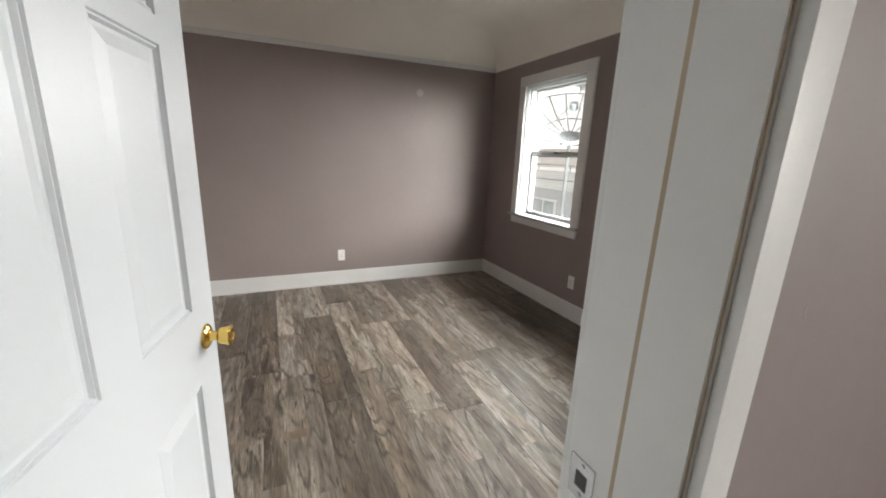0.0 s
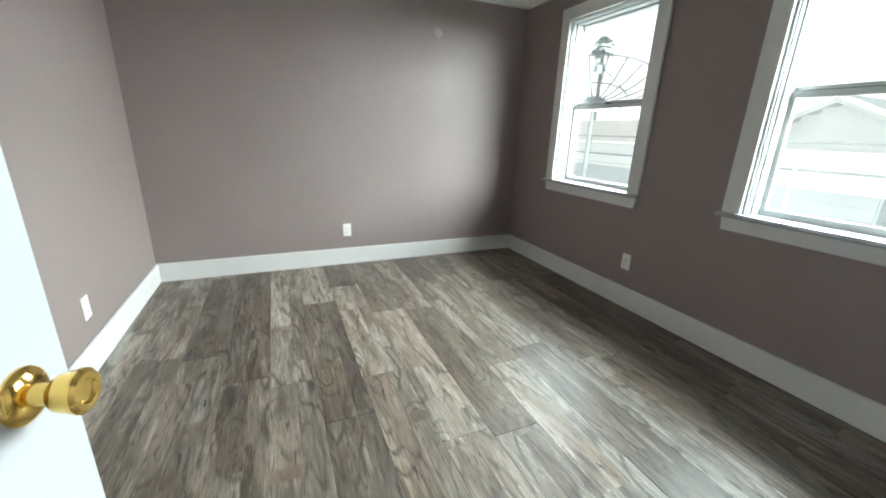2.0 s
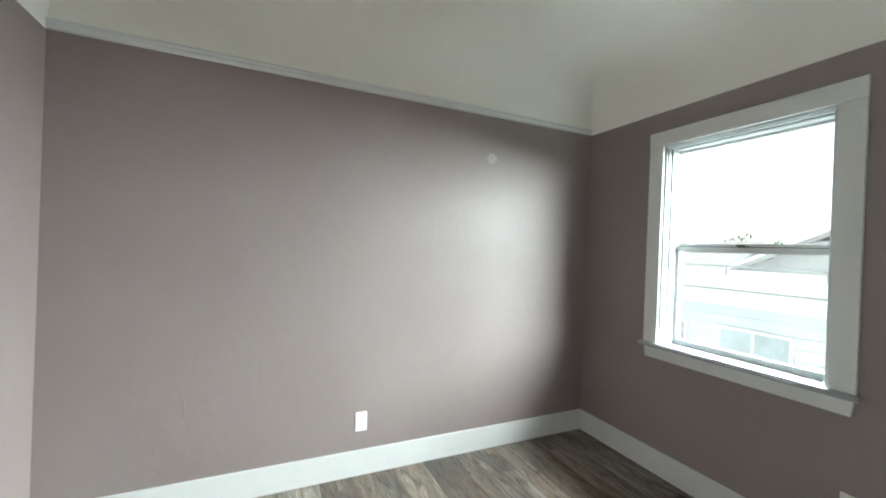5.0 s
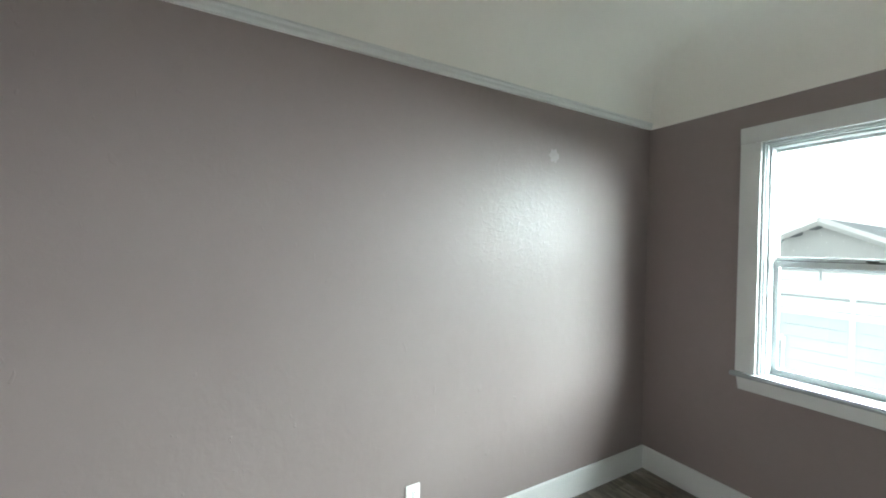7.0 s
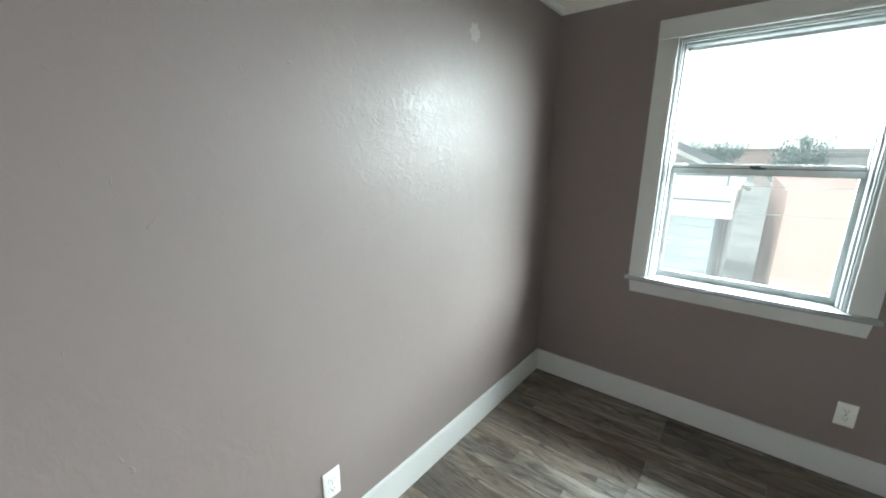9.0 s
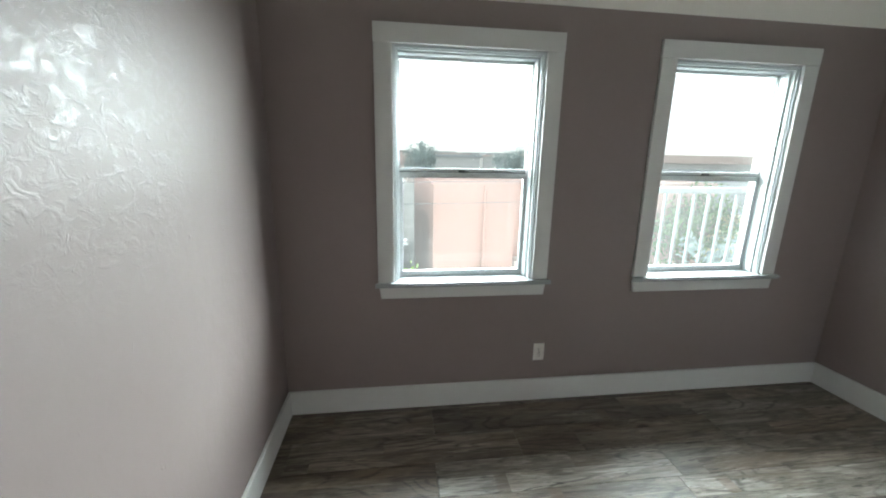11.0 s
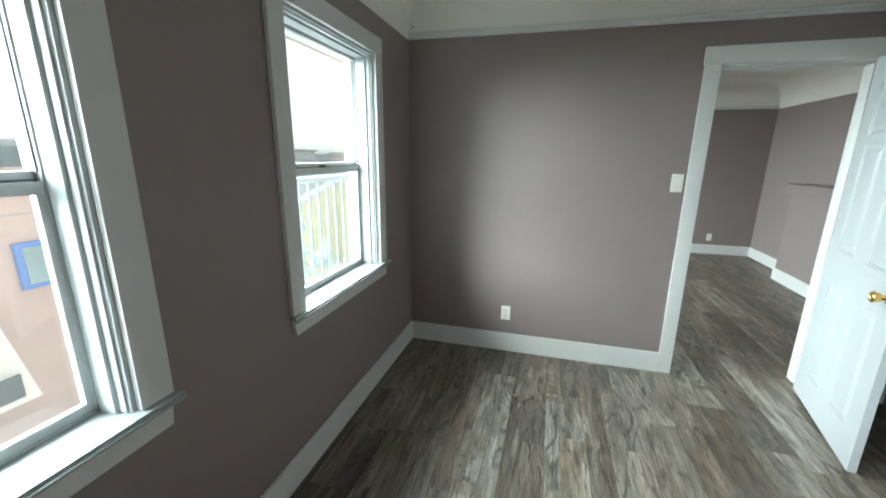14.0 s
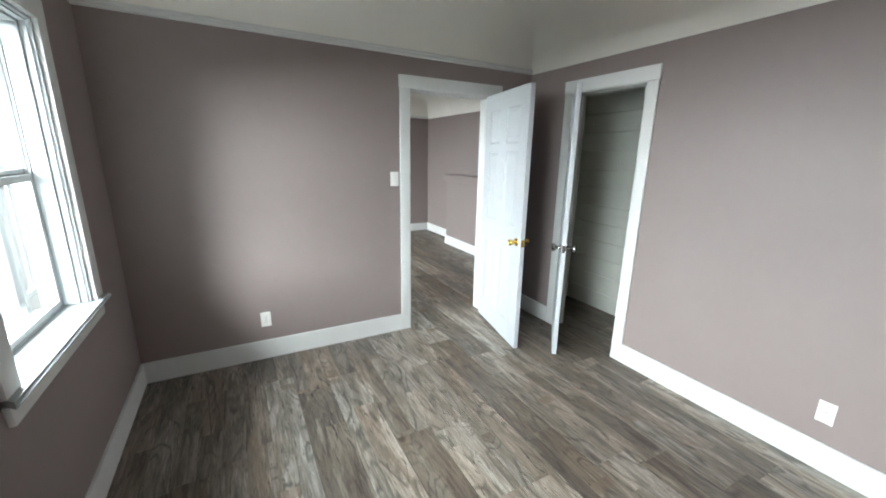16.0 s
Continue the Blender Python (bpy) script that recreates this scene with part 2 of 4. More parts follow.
MAUVE = wall_paint()
WIREMESH = wire_mesh()
CEIL = painted("white_ceiling_plaster", (0.80, 0.785, 0.73), 0.75, 0.03, 60, 0.25, 2.0)
TRIM = painted("white_semigloss_trim", (0.65, 0.66, 0.645), 0.42, 0.03, 55, 0.12, 4.0)
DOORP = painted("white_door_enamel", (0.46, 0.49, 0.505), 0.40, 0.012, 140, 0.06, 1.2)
OLDP = painted("dingy_white_board_paint", (0.66, 0.68, 0.62), 0.5, 0.06, 40, 0.35, 3.0)
# trim white for the stools, darkened to offset the lamp's strong light there
DARKENEDT = painted("darkened_white_trim", (0.33, 0.355, 0.36), 0.5, 0.06, 55, 0.12, 5.0)
STOPP = painted("white_painted_window_stop", (0.54, 0.575, 0.58), 0.5, 0.05, 80, 0.1, 6)
GAPM = painted("aged_caulk", (0.42, 0.34, 0.24), 0.8, 0.15)
BRASS = painted("polished_brass", (0.80, 0.55, 0.16), 0.12, 0.03, 200, 0.02, 20, 1.0)
NICKEL = painted("satin_nickel", (0.40, 0.39, 0.38), 0.20, 0.03, 200, 0.02, 20, 1.0)
ALU = painted("weathered_aluminium", (0.52, 0.54, 0.54), 0.45, 0.10, 130, 0.12, 12, 0.25)
ALUD = painted("dark_track_gasket", (0.16, 0.165, 0.165), 0.6, 0.1)
PLASTIC = painted("white_plastic", (0.80, 0.79, 0.76), 0.35, 0.02, 150, 0.03)
PATCH = painted("pale_spackle", (0.36, 0.31, 0.30), 0.6, 0.06, 60, 0.2, 20)
SLOT = painted("dark_slot", (0.03, 0.03, 0.03), 0.6, 0.1)
SUBF = painted("floor_underlay", (0.05, 0.045, 0.04), 0.9, 0.1)
PLANKS = {
    "D": plank_mat("dark_plank", (0.078, 0.066, 0.054), (0.142, 0.122, 0.103), (0.224, 0.203, 0.177), 0.56),
    "M": plank_mat("mid_plank", (0.092, 0.078, 0.064), (0.179, 0.154, 0.129), (0.284, 0.260, 0.229), 0.51),
    "L": plank_mat("pale_plank", (0.114, 0.096, 0.078), (0.216, 0.187, 0.156), (0.368, 0.343, 0.308), 0.45),
}
GLASS = glass_mat("clear_window_glass", 0.003)
DUSTY = glass_mat("dusty_window_glass", 0.009)
FILMY = glass_mat("grimy_window_glass", 0.015)
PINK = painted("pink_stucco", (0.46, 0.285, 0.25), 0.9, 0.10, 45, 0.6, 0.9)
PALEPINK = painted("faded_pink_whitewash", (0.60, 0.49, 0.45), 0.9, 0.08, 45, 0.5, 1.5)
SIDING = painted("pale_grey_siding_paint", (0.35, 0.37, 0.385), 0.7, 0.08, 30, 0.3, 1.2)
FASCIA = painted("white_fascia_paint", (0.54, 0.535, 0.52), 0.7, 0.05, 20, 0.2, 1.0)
ROOFG = painted("grey_asphalt_shingle", (0.17, 0.18, 0.19), 0.9, 0.2, 60, 0.8, 2.0)
ROOFT = painted("tan_shingle", (0.34, 0.315, 0.29), 0.9, 0.15, 60, 0.8, 2.0)
YELLOW = painted("yellow_siding_paint", (0.62, 0.52, 0.24), 0.8, 0.08, 20, 0.3, 1.0)
CONCRETE = painted("stained_concrete", (0.27, 0.27, 0.26), 0.9, 0.22, 12, 0.5, 0.4)
IRON = painted("grey_painted_iron", (0.11, 0.13, 0.135), 0.7, 0.12, 90, 0.2, 6)
MESHM = painted("galvanised_mesh", (0.15, 0.165, 0.17), 0.6, 0.12, 90, 0.1, 6, 0.2)
BARK = painted("grey_bark", (0.16, 0.12, 0.09), 0.9, 0.25, 18, 0.9, 3)
LEAF = painted("green_leaf", (0.07, 0.13, 0.03), 0.6, 0.35, 9, 0.2, 1.3)
# leaf green paled, with the distance haze put into the colour
HAZELEAF = painted("haze_paled_leaf", (0.26, 0.33, 0.32), 0.7, 0.3, 9, 0.2, 1.3)
BRIGHT = painted("bright_green_leaf", (0.24, 0.36, 0.05), 0.6, 0.3, 9, 0.2, 1.3)
BLUEF = painted("blue_window_paint", (0.06, 0.14, 0.42), 0.5, 0.08)
DARKGL = painted("dark_window_pane", (0.20, 0.235, 0.25), 0.12, 0.2, 3, 0.05)
CREAM = painted("cream_exterior_trim", (0.40, 0.38, 0.32), 0.6, 0.06, 40, 0.2, 3)
SKYBLUE = painted("pale_blue_siding_paint", (0.42, 0.53, 0.58), 0.7, 0.08, 30, 0.3, 1.2)
DECKP = painted("worn_grey_deck_paint", (0.12, 0.12, 0.115), 0.8, 0.2, 30, 0.4, 2)
CABLE = painted("weathered_cable_sheath", (0.20, 0.21, 0.22), 0.7, 0.1)
RUBBER = painted("black_plastic", (0.03, 0.03, 0.03), 0.7, 0.1)


# ---- mesh helpers ----
def box(bm, x0, x1, y0, y1, z0, z1):
    m = Matrix.Translation(((x0 + x1) / 2, (y0 + y1) / 2, (z0 + z1) / 2)) @ Matrix.Diagonal((x1 - x0, y1 - y0, z1 - z0, 1))
    return bmesh.ops.create_cube(bm, size=1, matrix=m)["verts"]


def soften(bm, w, seg=2):
    bmesh.ops.bevel(bm, geom=list(bm.edges), offset=w, segments=seg, affect="EDGES", profile=0.6, clamp_overlap=True)
    return bm


def rod(bm, a, b, r, seg=10, r2=None):
    a, b = Vector(a), Vector(b)
    m = Matrix.Translation((a + b) / 2) @ (b - a).to_track_quat("Z", "Y").to_matrix().to_4x4()
    return bmesh.ops.create_cone(bm, cap_ends=True, segments=seg, radius1=r, radius2=r if r2 is None else r2, depth=(b - a).length, matrix=m)["verts"]


def lathe(bm, profile, m, seg=28):
    """Turns (radius, height) pairs round z, then places by m."""
    rings = [[bm.verts.new(m @ Vector((r * math.cos(2 * math.pi * k / seg), r * math.sin(2 * math.pi * k / seg), h))) for k in range(seg)] for r, h in profile]
    for p, q in zip(rings, rings[1:]):
        for k in range(seg):
            bm.faces.new((p[k], p[(k + 1) % seg], q[(k + 1) % seg], q[k]))
    bm.faces.new(list(reversed(rings[0])))
    bm.faces.new(rings[-1])
    return bm


def finish(bm, name, material, smooth=False):
    bmesh.ops.recalc_face_normals(bm, faces=list(bm.faces))
    me = bpy.data.meshes.new(name)
    bm.to_mesh(me)
    bm.free()
    me.materials.append(material)
    if smooth:
        me.polygons.foreach_set("use_smooth", [True] * len(me.polygons))
        me.set_sharp_from_angle(angle=radians(38))
    return me


def part(name, bm, material, parent=None, label="", smooth=False, m=None):
    ob = new(name, finish(bm, name, material, smooth))
    if m is not None:
        ob.matrix_basis = m
    ob.parent = parent
    return tagged(ob, label)


def box_part(name, dims, material, parent=None, label="", bevel=0.0):
    bm = bmesh.new()
    box(bm, *dims)
    if bevel:
        soften(bm, bevel)
    return part(name, bm, material, parent, label, smooth=bevel > 0)


def thing(name, label, category, group="", kind="", m=None):
    ob = new(name)
    if m is not None:
        ob.matrix_basis = m
    return tagged(ob, label, category, group, kind)


def wall(name, label, axis, face, back, a0, a1, z0, z1, holes=(), material=None):
    """A wall with thickness between planes face and back; holes (h0, h1, zlow, zhigh) go through it."""
    bm = bmesh.new()
    p, q = min(face, back), max(face, back)

    def slab(s0, s1, b0, b1):
        if s1 - s0 > 1e-4 and b1 - b0 > 1e-4:
            box(bm, *((p, q, s0, s1, b0, b1) if axis == "x" else (s0, s1, p, q, b0, b1)))
    at = a0
    for h0, h1, lo, hi in sorted(holes):
        slab(at, h0, z0, z1)
        slab(h0, h1, z0, lo)
        slab(h0, h1, hi, z1)
        at = h1
    slab(at, a1, z0, z1)
    bmesh.ops.remove_doubles(bm, verts=list(bm.verts), dist=1e-5)
    return tagged(part(name, bm, material or MAUVE), label, "wall", kind="structure")


# ---- large structure ----
TOP = 2.78
ws = [(a, b, WZ0, WZ1) for a, b in WINDOWS]
lws = [(a, b, WZ0, WZ1) for a, b in ADDED_WIN]
wall("wall_north", "mauve painted troweled plaster wall", "y", WY1, WY1 + 0.16, WX0, EXT, -0.03, TOP)
wall("wall_east", "mauve painted plaster wall with two window openings", "x", WX1, EXT, WY0, WY1, -0.03, TOP, ws)
wall("wall_south", "mauve painted plaster wall with a doorway", "y", WY0, HALL_Y, CBX - 0.26, EXT, -0.03, TOP, [(DX0 - 0.02, DX1 + 0.02, -0.03, DTOP + 0.02)])
wall("wall_west", "mauve painted plaster wall with a closet doorway", "x", WX0, WX0 - 0.12, WY0, WY1 + 0.16, -0.03, TOP, [(CY0 - 0.02, CY1 + 0.02, -0.03, CTOP + 0.02)])
wall("living_wall_east", "mauve plaster wall with an opening for the added window", "x", LX1, EXT, LY0, HALL_Y, -0.03, TOP, lws)
wall("living_wall_south", "mauve plaster far wall of the living room", "y", LY0, LY0 - 0.16, LX0 - 0.16, EXT, -0.03, TOP)
wall("living_wall_west", "mauve plaster fireplace wall of the living room", "x", LX0, LX0 - 0.16, LY0, HALL_Y, -0.03, TOP)
wall("closet_wall_south", "white painted closet side wall", "y", CLY0, WY0 + 0.001, CBX - 0.1, WX0 - 0.121, -0.03, TOP, material=OLDP)
wall("closet_wall_north", "white painted closet side wall", "y", CLY1, CLY1 + 0.1, CBX - 0.1, WX0 - 0.121, -0.03, TOP, material=OLDP)
wall("closet_wall_west", "closet back wall behind its boards", "x", CBX - 0.02, CBX - 0.12, WY0, CLY1 + 0.1, -0.03, TOP, material=OLDP)
box_part("closet_ceiling", (CBX - 0.1, WX0 - 0.121, CLY0, CLY1, 2.45, 2.5), OLDP)
tagged(bpy.data.objects["closet_ceiling"], "white closet ceiling", "ceiling", kind="structure")


def settle(bm):
    """The old house sags a little towards the west."""
    for v in bm.verts:
        v.co.z -= 0.0085 * (WX1 - v.co.x)


def cove_ceiling(name, x0, x1, y0, y1, label, rail=RAIL):
    """White plaster: an upright band above the picture rail, a quarter-round cove, and the flat."""
    prof, R = [(0.0, rail - 0.001), (0.002, rail), (0.003, rail + 0.045)], 0.34
    for k in range(15):
        a = math.pi / 2 * k / 14
        prof.append((0.004 + R * (1 - math.cos(a)), rail + 0.055 + R * math.sin(a)))
    bm = bmesh.new()
    rings = []
    for d, z in prof:
        c, loop = min(d, 0.34) * 0.55 + 0.001, []
        for cx, cy, s in ((x0, y0, 0), (x1, y0, 1), (x1, y1, 2), (x0, y1, 3)):
            ix, iy = (d + c) * (1 if cx == x0 else -1), (d + c) * (1 if cy == y0 else -1)
            for j in range(7):
                a = math.pi + s * math.pi / 2 + math.pi / 2 * j / 6
                loop.append(bm.verts.new((cx + ix + c * math.cos(a), cy + iy + c * math.sin(a), z)))
        rings.append(loop)
    for p, q in zip(rings, rings[1:]):
        for k in range(len(p)):
            bm.faces.new((p[k], p[(k + 1) % len(p)], q[(k + 1) % len(p)], q[k]))
    bm.faces.new(rings[-1])
    settle(bm)
    ob = part(name, bm, CEIL, smooth=True)
    return tagged(ob, label, "ceiling", kind="structure")


cove_ceiling("ceiling", WX0, WX1, WY0, WY1, "white plaster ceiling with coved edges")
cove_ceiling("living_ceiling", LX0, LX1, LY0, HALL_Y, "white plaster ceiling with coved edges", 2.245)
tagged(box_part("roof", (CBX - 0.4, EXT + 0.05, LY0 - 0.4, WY1 + 0.4, TOP, TOP + 0.18), ROOFG), "flat grey roof over the rooms", "roof", kind="structure")
tagged(box_part("eave_soffit", (EXT + 0.003, EXT + 0.47, LY0 - 0.4, WY1 + 0.4, 2.235, 2.29), CREAM), "cream painted eave boards above the windows", "eave", kind="structure")
tagged(box_part("fascia_board", (EXT + 0.473, EXT + 0.50, LY0 - 0.4, WY1 + 0.4, 2.215, 2.42), CREAM), "cream painted fascia along the eave", "fascia", kind="structure")
floor = tagged(box_part("floor", (LX0 - 0.1, EXT, LY0 - 0.1, WY1 + 0.1, -0.14, -0.011), SUBF), "weathered grey-brown wood-look plank floor", "floor", kind="structure")


def baseboard(a, b, inward, h=0.15, t=0.016):
    """A white board from a to b along a wall, its thickness towards inward."""
    bm = bmesh.new()
    (xa, ya), (xb, yb), (ix, iy) = a, b, inward
    xs, ys = sorted((xa, xb)), sorted((ya, yb))
    if ix:
        xs = sorted((xa, xa + ix * t))
    else:
        ys = sorted((ya, ya + iy * t))
    box(bm, *xs, *ys, 0.0005, h)
    top = [e for e in bm.edges if all(v.co.z > h - 1e-4 for v in e.verts)]
    bmesh.ops.bevel(bm, geom=top, offset=0.004, segments=2, affect="EDGES")
    return tagged(part("baseboard", bm, TRIM), "white painted wooden baseboard", "baseboard", kind="structure")


CW = 0.093
baseboard((WX0, WY1), (WX1, WY1), (0, -1))
baseboard((WX1, WY0), (WX1, WY1 - 0.016), (-1, 0))
baseboard((DX1 + CW, WY0), (WX1 - 0.016, WY0), (0, 1))
baseboard((WX0 + 0.016, WY0), (DX0 - CW, WY0), (0, 1))
baseboard((WX0, CY1 + CW), (WX0, WY1 - 0.016), (1, 0))
baseboard((WX0, WY0), (WX0, CY0 - CW), (1, 0))
baseboard((LX0, LY0), (LX1, LY0), (0, 1))
baseboard((LX0, LY0 + 0.016), (LX0, -2.2), (1, 0))
baseboard((DX1 + CW, HALL_Y), (LX1, HALL_Y), (0, -1))
baseboard((LX0, HALL_Y), (DX0 - CW, HALL_Y), (0, -1))
baseboard((LX1, LY0 + 0.016), (LX1, HALL_Y - 0.016), (-1, 0))


def picture_rail(x0, x1, y, s, rail=RAIL):
    bm = bmesh.new()
    prof = ((0.0, 0.0), (0.012, 0.002), (0.016, 0.010), (0.014, 0.026), (0.020, 0.034), (0.018, 0.044), (0.0, 0.046))
    ends = [[bm.verts.new((x, y + s * d, rail + h)) for d, h in prof] for x in (x0, x1)]
    for k in range(len(prof)):
        j = (k + 1) % len(prof)
        bm.faces.new((ends[0][k], ends[0][j], ends[1][j], ends[1][k]))
    bm.faces.new(ends[0]), bm.faces.new(list(reversed(ends[1])))
    settle(bm)
    tagged(part("picture_rail", bm, TRIM), "white painted picture rail moulding", "picture rail", kind="structure")


picture_rail(WX0 + 0.004, WX1 - 0.004, WY1 - 0.001, -1)
picture_rail(WX0 + 0.004, WX1 - 0.004, WY0 + 0.001, 1)
picture_rail(LX0 + 0.004, LX1 - 0.004, LY0 + 0.001, 1, 2.245)


# ---- doorway trim ----
def door_trim(name, label, axis, face, back, a0, a1, top, side_far=True):
    """Casings on one or both faces, jamb boards, stops. axis: the wall's normal."""
    t = thing(name, label, "door frame", kind="structure")

    def add(nm, s0, s1, d0, d1, z0, z1, material=TRIM, bevel=0.003):
        d0, d1 = sorted((d0, d1))
        dims = (s0, s1, d0, d1, z0, z1) if axis == "y" else (d0, d1, s0, s1, z0, z1)
        box_part(nm, dims, material, t, bevel=bevel)
    out = 1 if face > back else -1
    sides = [(face, out)] + ([(back, -out)] if side_far else [])
    for (f, o), cw in zip(sides, (CW, 0.062)):
        add("casing", a0 - cw, a0 - 0.006, f, f + o * 0.015, 0.0, top + 0.005)
        add("casing", a1 + 0.006, a1 + cw, f, f + o * 0.015, 0.0, top + 0.005)
        add("head_casing", a0 - cw - 0.006, a1 + cw + 0.006, f, f + o * 0.018, top + 0.006, top + cw + 0.008)
    add("jamb", a0 - 0.02, a0, face, back, 0.0, top)
    add("jamb", a1, a1 + 0.02, face, back, 0.0, top)
    add("head_jamb", a0 - 0.02, a1 + 0.02, face, back, top, top + 0.02)
    mid0, mid1 = face - out * 0.092, back + out * 0.0015
    add("stop", a0, a0 + 0.005, mid0, mid1, 0.0, top - 0.005)
    add("stop", a1 - 0.005, a1, mid0, mid1, 0.0, top - 0.005)
    add("head_stop", a0, a1, mid0, mid1, top - 0.005, top)
    add("weather_strip", a1 - 0.003, a1 + 0.001, mid0 + out * 0.0005, mid0 + out * 0.007, 0.0, top - 0.006, GAPM, 0.0)
    add("caulk_line", a1 - 0.002, a1 + 0.001, back + out * 0.0002, back + out * 0.0013, 0.0, top - 0.006, GAPM, 0.0)
    return t


frame_main = door_trim("door_frame_1", "white painted wooden door frame and casing", "y", WY0, HALL_Y, DX0, DX1, DTOP)
frame_closet = door_trim("door_frame_2", "white painted wooden closet door frame", "x", WX0, WX0 - 0.12, CY0, CY1, CTOP, False)
bm = bmesh.new()
box(bm, DX1 - 0.0025, DX1 + 0.001, 0.602, 0.650, 0.872, 0.942)
soften(bm, 0.001)
strike = part("strike_plate", bm, NICKEL, frame_main, "worn steel strike plate")
box_part("latch_hole", (DX1 - 0.0032, DX1 - 0.0024, 0.614, 0.636, 0.893, 0.920), SLOT, strike)
for z in (0.881, 0.933):
    bm = bmesh.new()
    rod(bm, (DX1 - 0.004, 0.625, z), (DX1 - 0.002, 0.625, z), 0.0035)
    part("screw", bm, NICKEL, strike)


# ---- doors ----
def panel_slab(L, H, T, cols, rows):
    """A moulded panel door lying in the xz plane, hinge edge at x = 0, thickness -T..0 along y."""
    xs = sorted({0, L, *[c for p in cols for c in p]})
    zs = sorted({0, H, *[c for p in rows for c in p]})
    bm = bmesh.new()
    grid = {(i, k, s): bm.verts.new((x, -T * s, z)) for i, x in enumerate(xs) for k, z in enumerate(zs) for s in (0, 1)}
    panels = []
    for i in range(len(xs) - 1):
        for k in range(len(zs) - 1):
            for s in (0, 1):
                f = bm.faces.new([grid[i + a, k + b, s] for a, b in ((0, 0), (1, 0), (1, 1), (0, 1))])
                if (xs[i], xs[i + 1]) in cols and (zs[k], zs[k + 1]) in rows:
                    panels.append(f)
    for i in range(len(xs) - 1):
        for k in (0, len(zs) - 1):
            bm.faces.new([grid[i, k, 0], grid[i + 1, k, 0], grid[i + 1, k, 1], grid[i, k, 1]])
    for k in range(len(zs) - 1):
        for i in (0, len(xs) - 1):
            bm.faces.new([grid[i, k, 0], grid[i, k + 1, 0], grid[i, k + 1, 1], grid[i, k, 1]])
    bmesh.ops.recalc_face_normals(bm, faces=list(bm.faces))
    for th, d in ((0.004, -0.0045), (0.007, 0.0022), (0.007, -0.0062), (0.010, 0.0), (0.034, 0.0062)):
        bmesh.ops.inset_individual(bm, faces=panels, thickness=th, depth=d)
    return bm


def knob(parent, x, z, y, s, material, lobes, label):
    """A door knob on a rosette, out along s * y."""
    m = Matrix.Translation((x, y, z)) @ pose(0, 0, 0, -90 * s)
    bm = bmesh.new()
    lathe(bm, [(0.0335, 0), (0.0335, 0.003), (0.030, 0.007), (0.022, 0.011), (0.014, 0.013), (0.0125, 0.022), (0.012, 0.030)], m)
    rose = part("rosette", bm, material, parent, label, True)
    bm = bmesh.new()
    if lobes:
        prof = [(0.012, 0.029), (0.017, 0.031), (0.0215, 0.036), (0.0235, 0.044), (0.0245, 0.052), (0.0265, 0.056), (0.0265, 0.060), (0.022, 0.064), (0.015, 0.064), (0.012, 0.061), (0.004, 0.061)]
    else:
        prof = [(0.012, 0.029), (0.016, 0.035), (0.027, 0.044), (0.031, 0.054), (0.030, 0.064), (0.022, 0.071), (0.009, 0.073)]
    lathe(bm, prof, m)
    part("knob", bm, material, parent, label, True)
    return rose


def hinge(parent, z, T):
    bm = bmesh.new()
    rod(bm, (-0.004, 0.004, z - 0.045), (-0.004, 0.004, z + 0.045), 0.006, 12)
    box(bm, -0.0015, 0.0005, -T + 0.004, 0.0, z - 0.044, z + 0.044)
    part("hinge", bm, TRIM, parent, "paint-covered butt hinge")


def place_leaf(hx, hy, tx, ty, z):
    """Hinge at (hx, hy), free edge towards (tx, ty)."""
    return pose(hx, hy, z, 0, 0, math.degrees(math.atan2(ty - hy, tx - hx)))


L1, H1, T1 = 0.784, 2.025, 0.035
door1 = thing("door_1", "open white six-panel interior door with brass knobs", "door", kind="structure", m=place_leaf(-0.125, 0.672, 0.035, 1.44, 0.018))
COLS, ROWSP = ((0.105, 0.310), (0.432, 0.658)), ((0.175, 0.772), (0.972, 1.565), (1.62, 1.895))
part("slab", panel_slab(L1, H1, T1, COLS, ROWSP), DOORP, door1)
knob(door1, L1 - 0.066, 0.878, 0.0, 1, BRASS, True, "polished brass knob")
knob(door1, L1 - 0.066, 0.878, -T1, -1, BRASS, True, "polished brass knob")
for z in (0.18, 1.0, 1.85):
    hinge(door1, z, T1)
bm = bmesh.new()
box(bm, L1 - 0.0005, L1 + 0.0015, -T1 / 2 - 0.0125, -T1 / 2 + 0.0125, 0.850, 0.906)
latch = part("latch_plate", bm, BRASS, door1, "brass latch plate")
bm = bmesh.new()
box(bm, L1, L1 + 0.011, -T1 / 2 - 0.006, -T1 / 2 + 0.006, 0.870, 0.888)
soften(bm, 0.003)
part("latch_bolt", bm, BRASS, latch, "", True)

L2, H2 = 0.59, 2.02
door2 = thing("door_2", "half-open plain white closet door with nickel knobs", "door", kind="structure", m=place_leaf(-0.575, 1.222, -0.165, 1.648, 0.016))
bm = bmesh.new()
box(bm, 0, L2, -0.0175, 0.0175, 0, H2)
soften(bm, 0.0025)
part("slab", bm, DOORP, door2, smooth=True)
knob(door2, L2 - 0.06, 0.86, 0.0175, 1, NICKEL, False, "satin nickel knob")
knob(door2, L2 - 0.06, 0.86, -0.0175, -1, NICKEL, False, "satin nickel knob")
bm = bmesh.new()
box(bm, L2 - 0.0005, L2 + 0.0015, -0.0125, 0.0125, 0.832, 0.888)
part("latch_plate", bm, NICKEL, door2, "nickel latch plate")


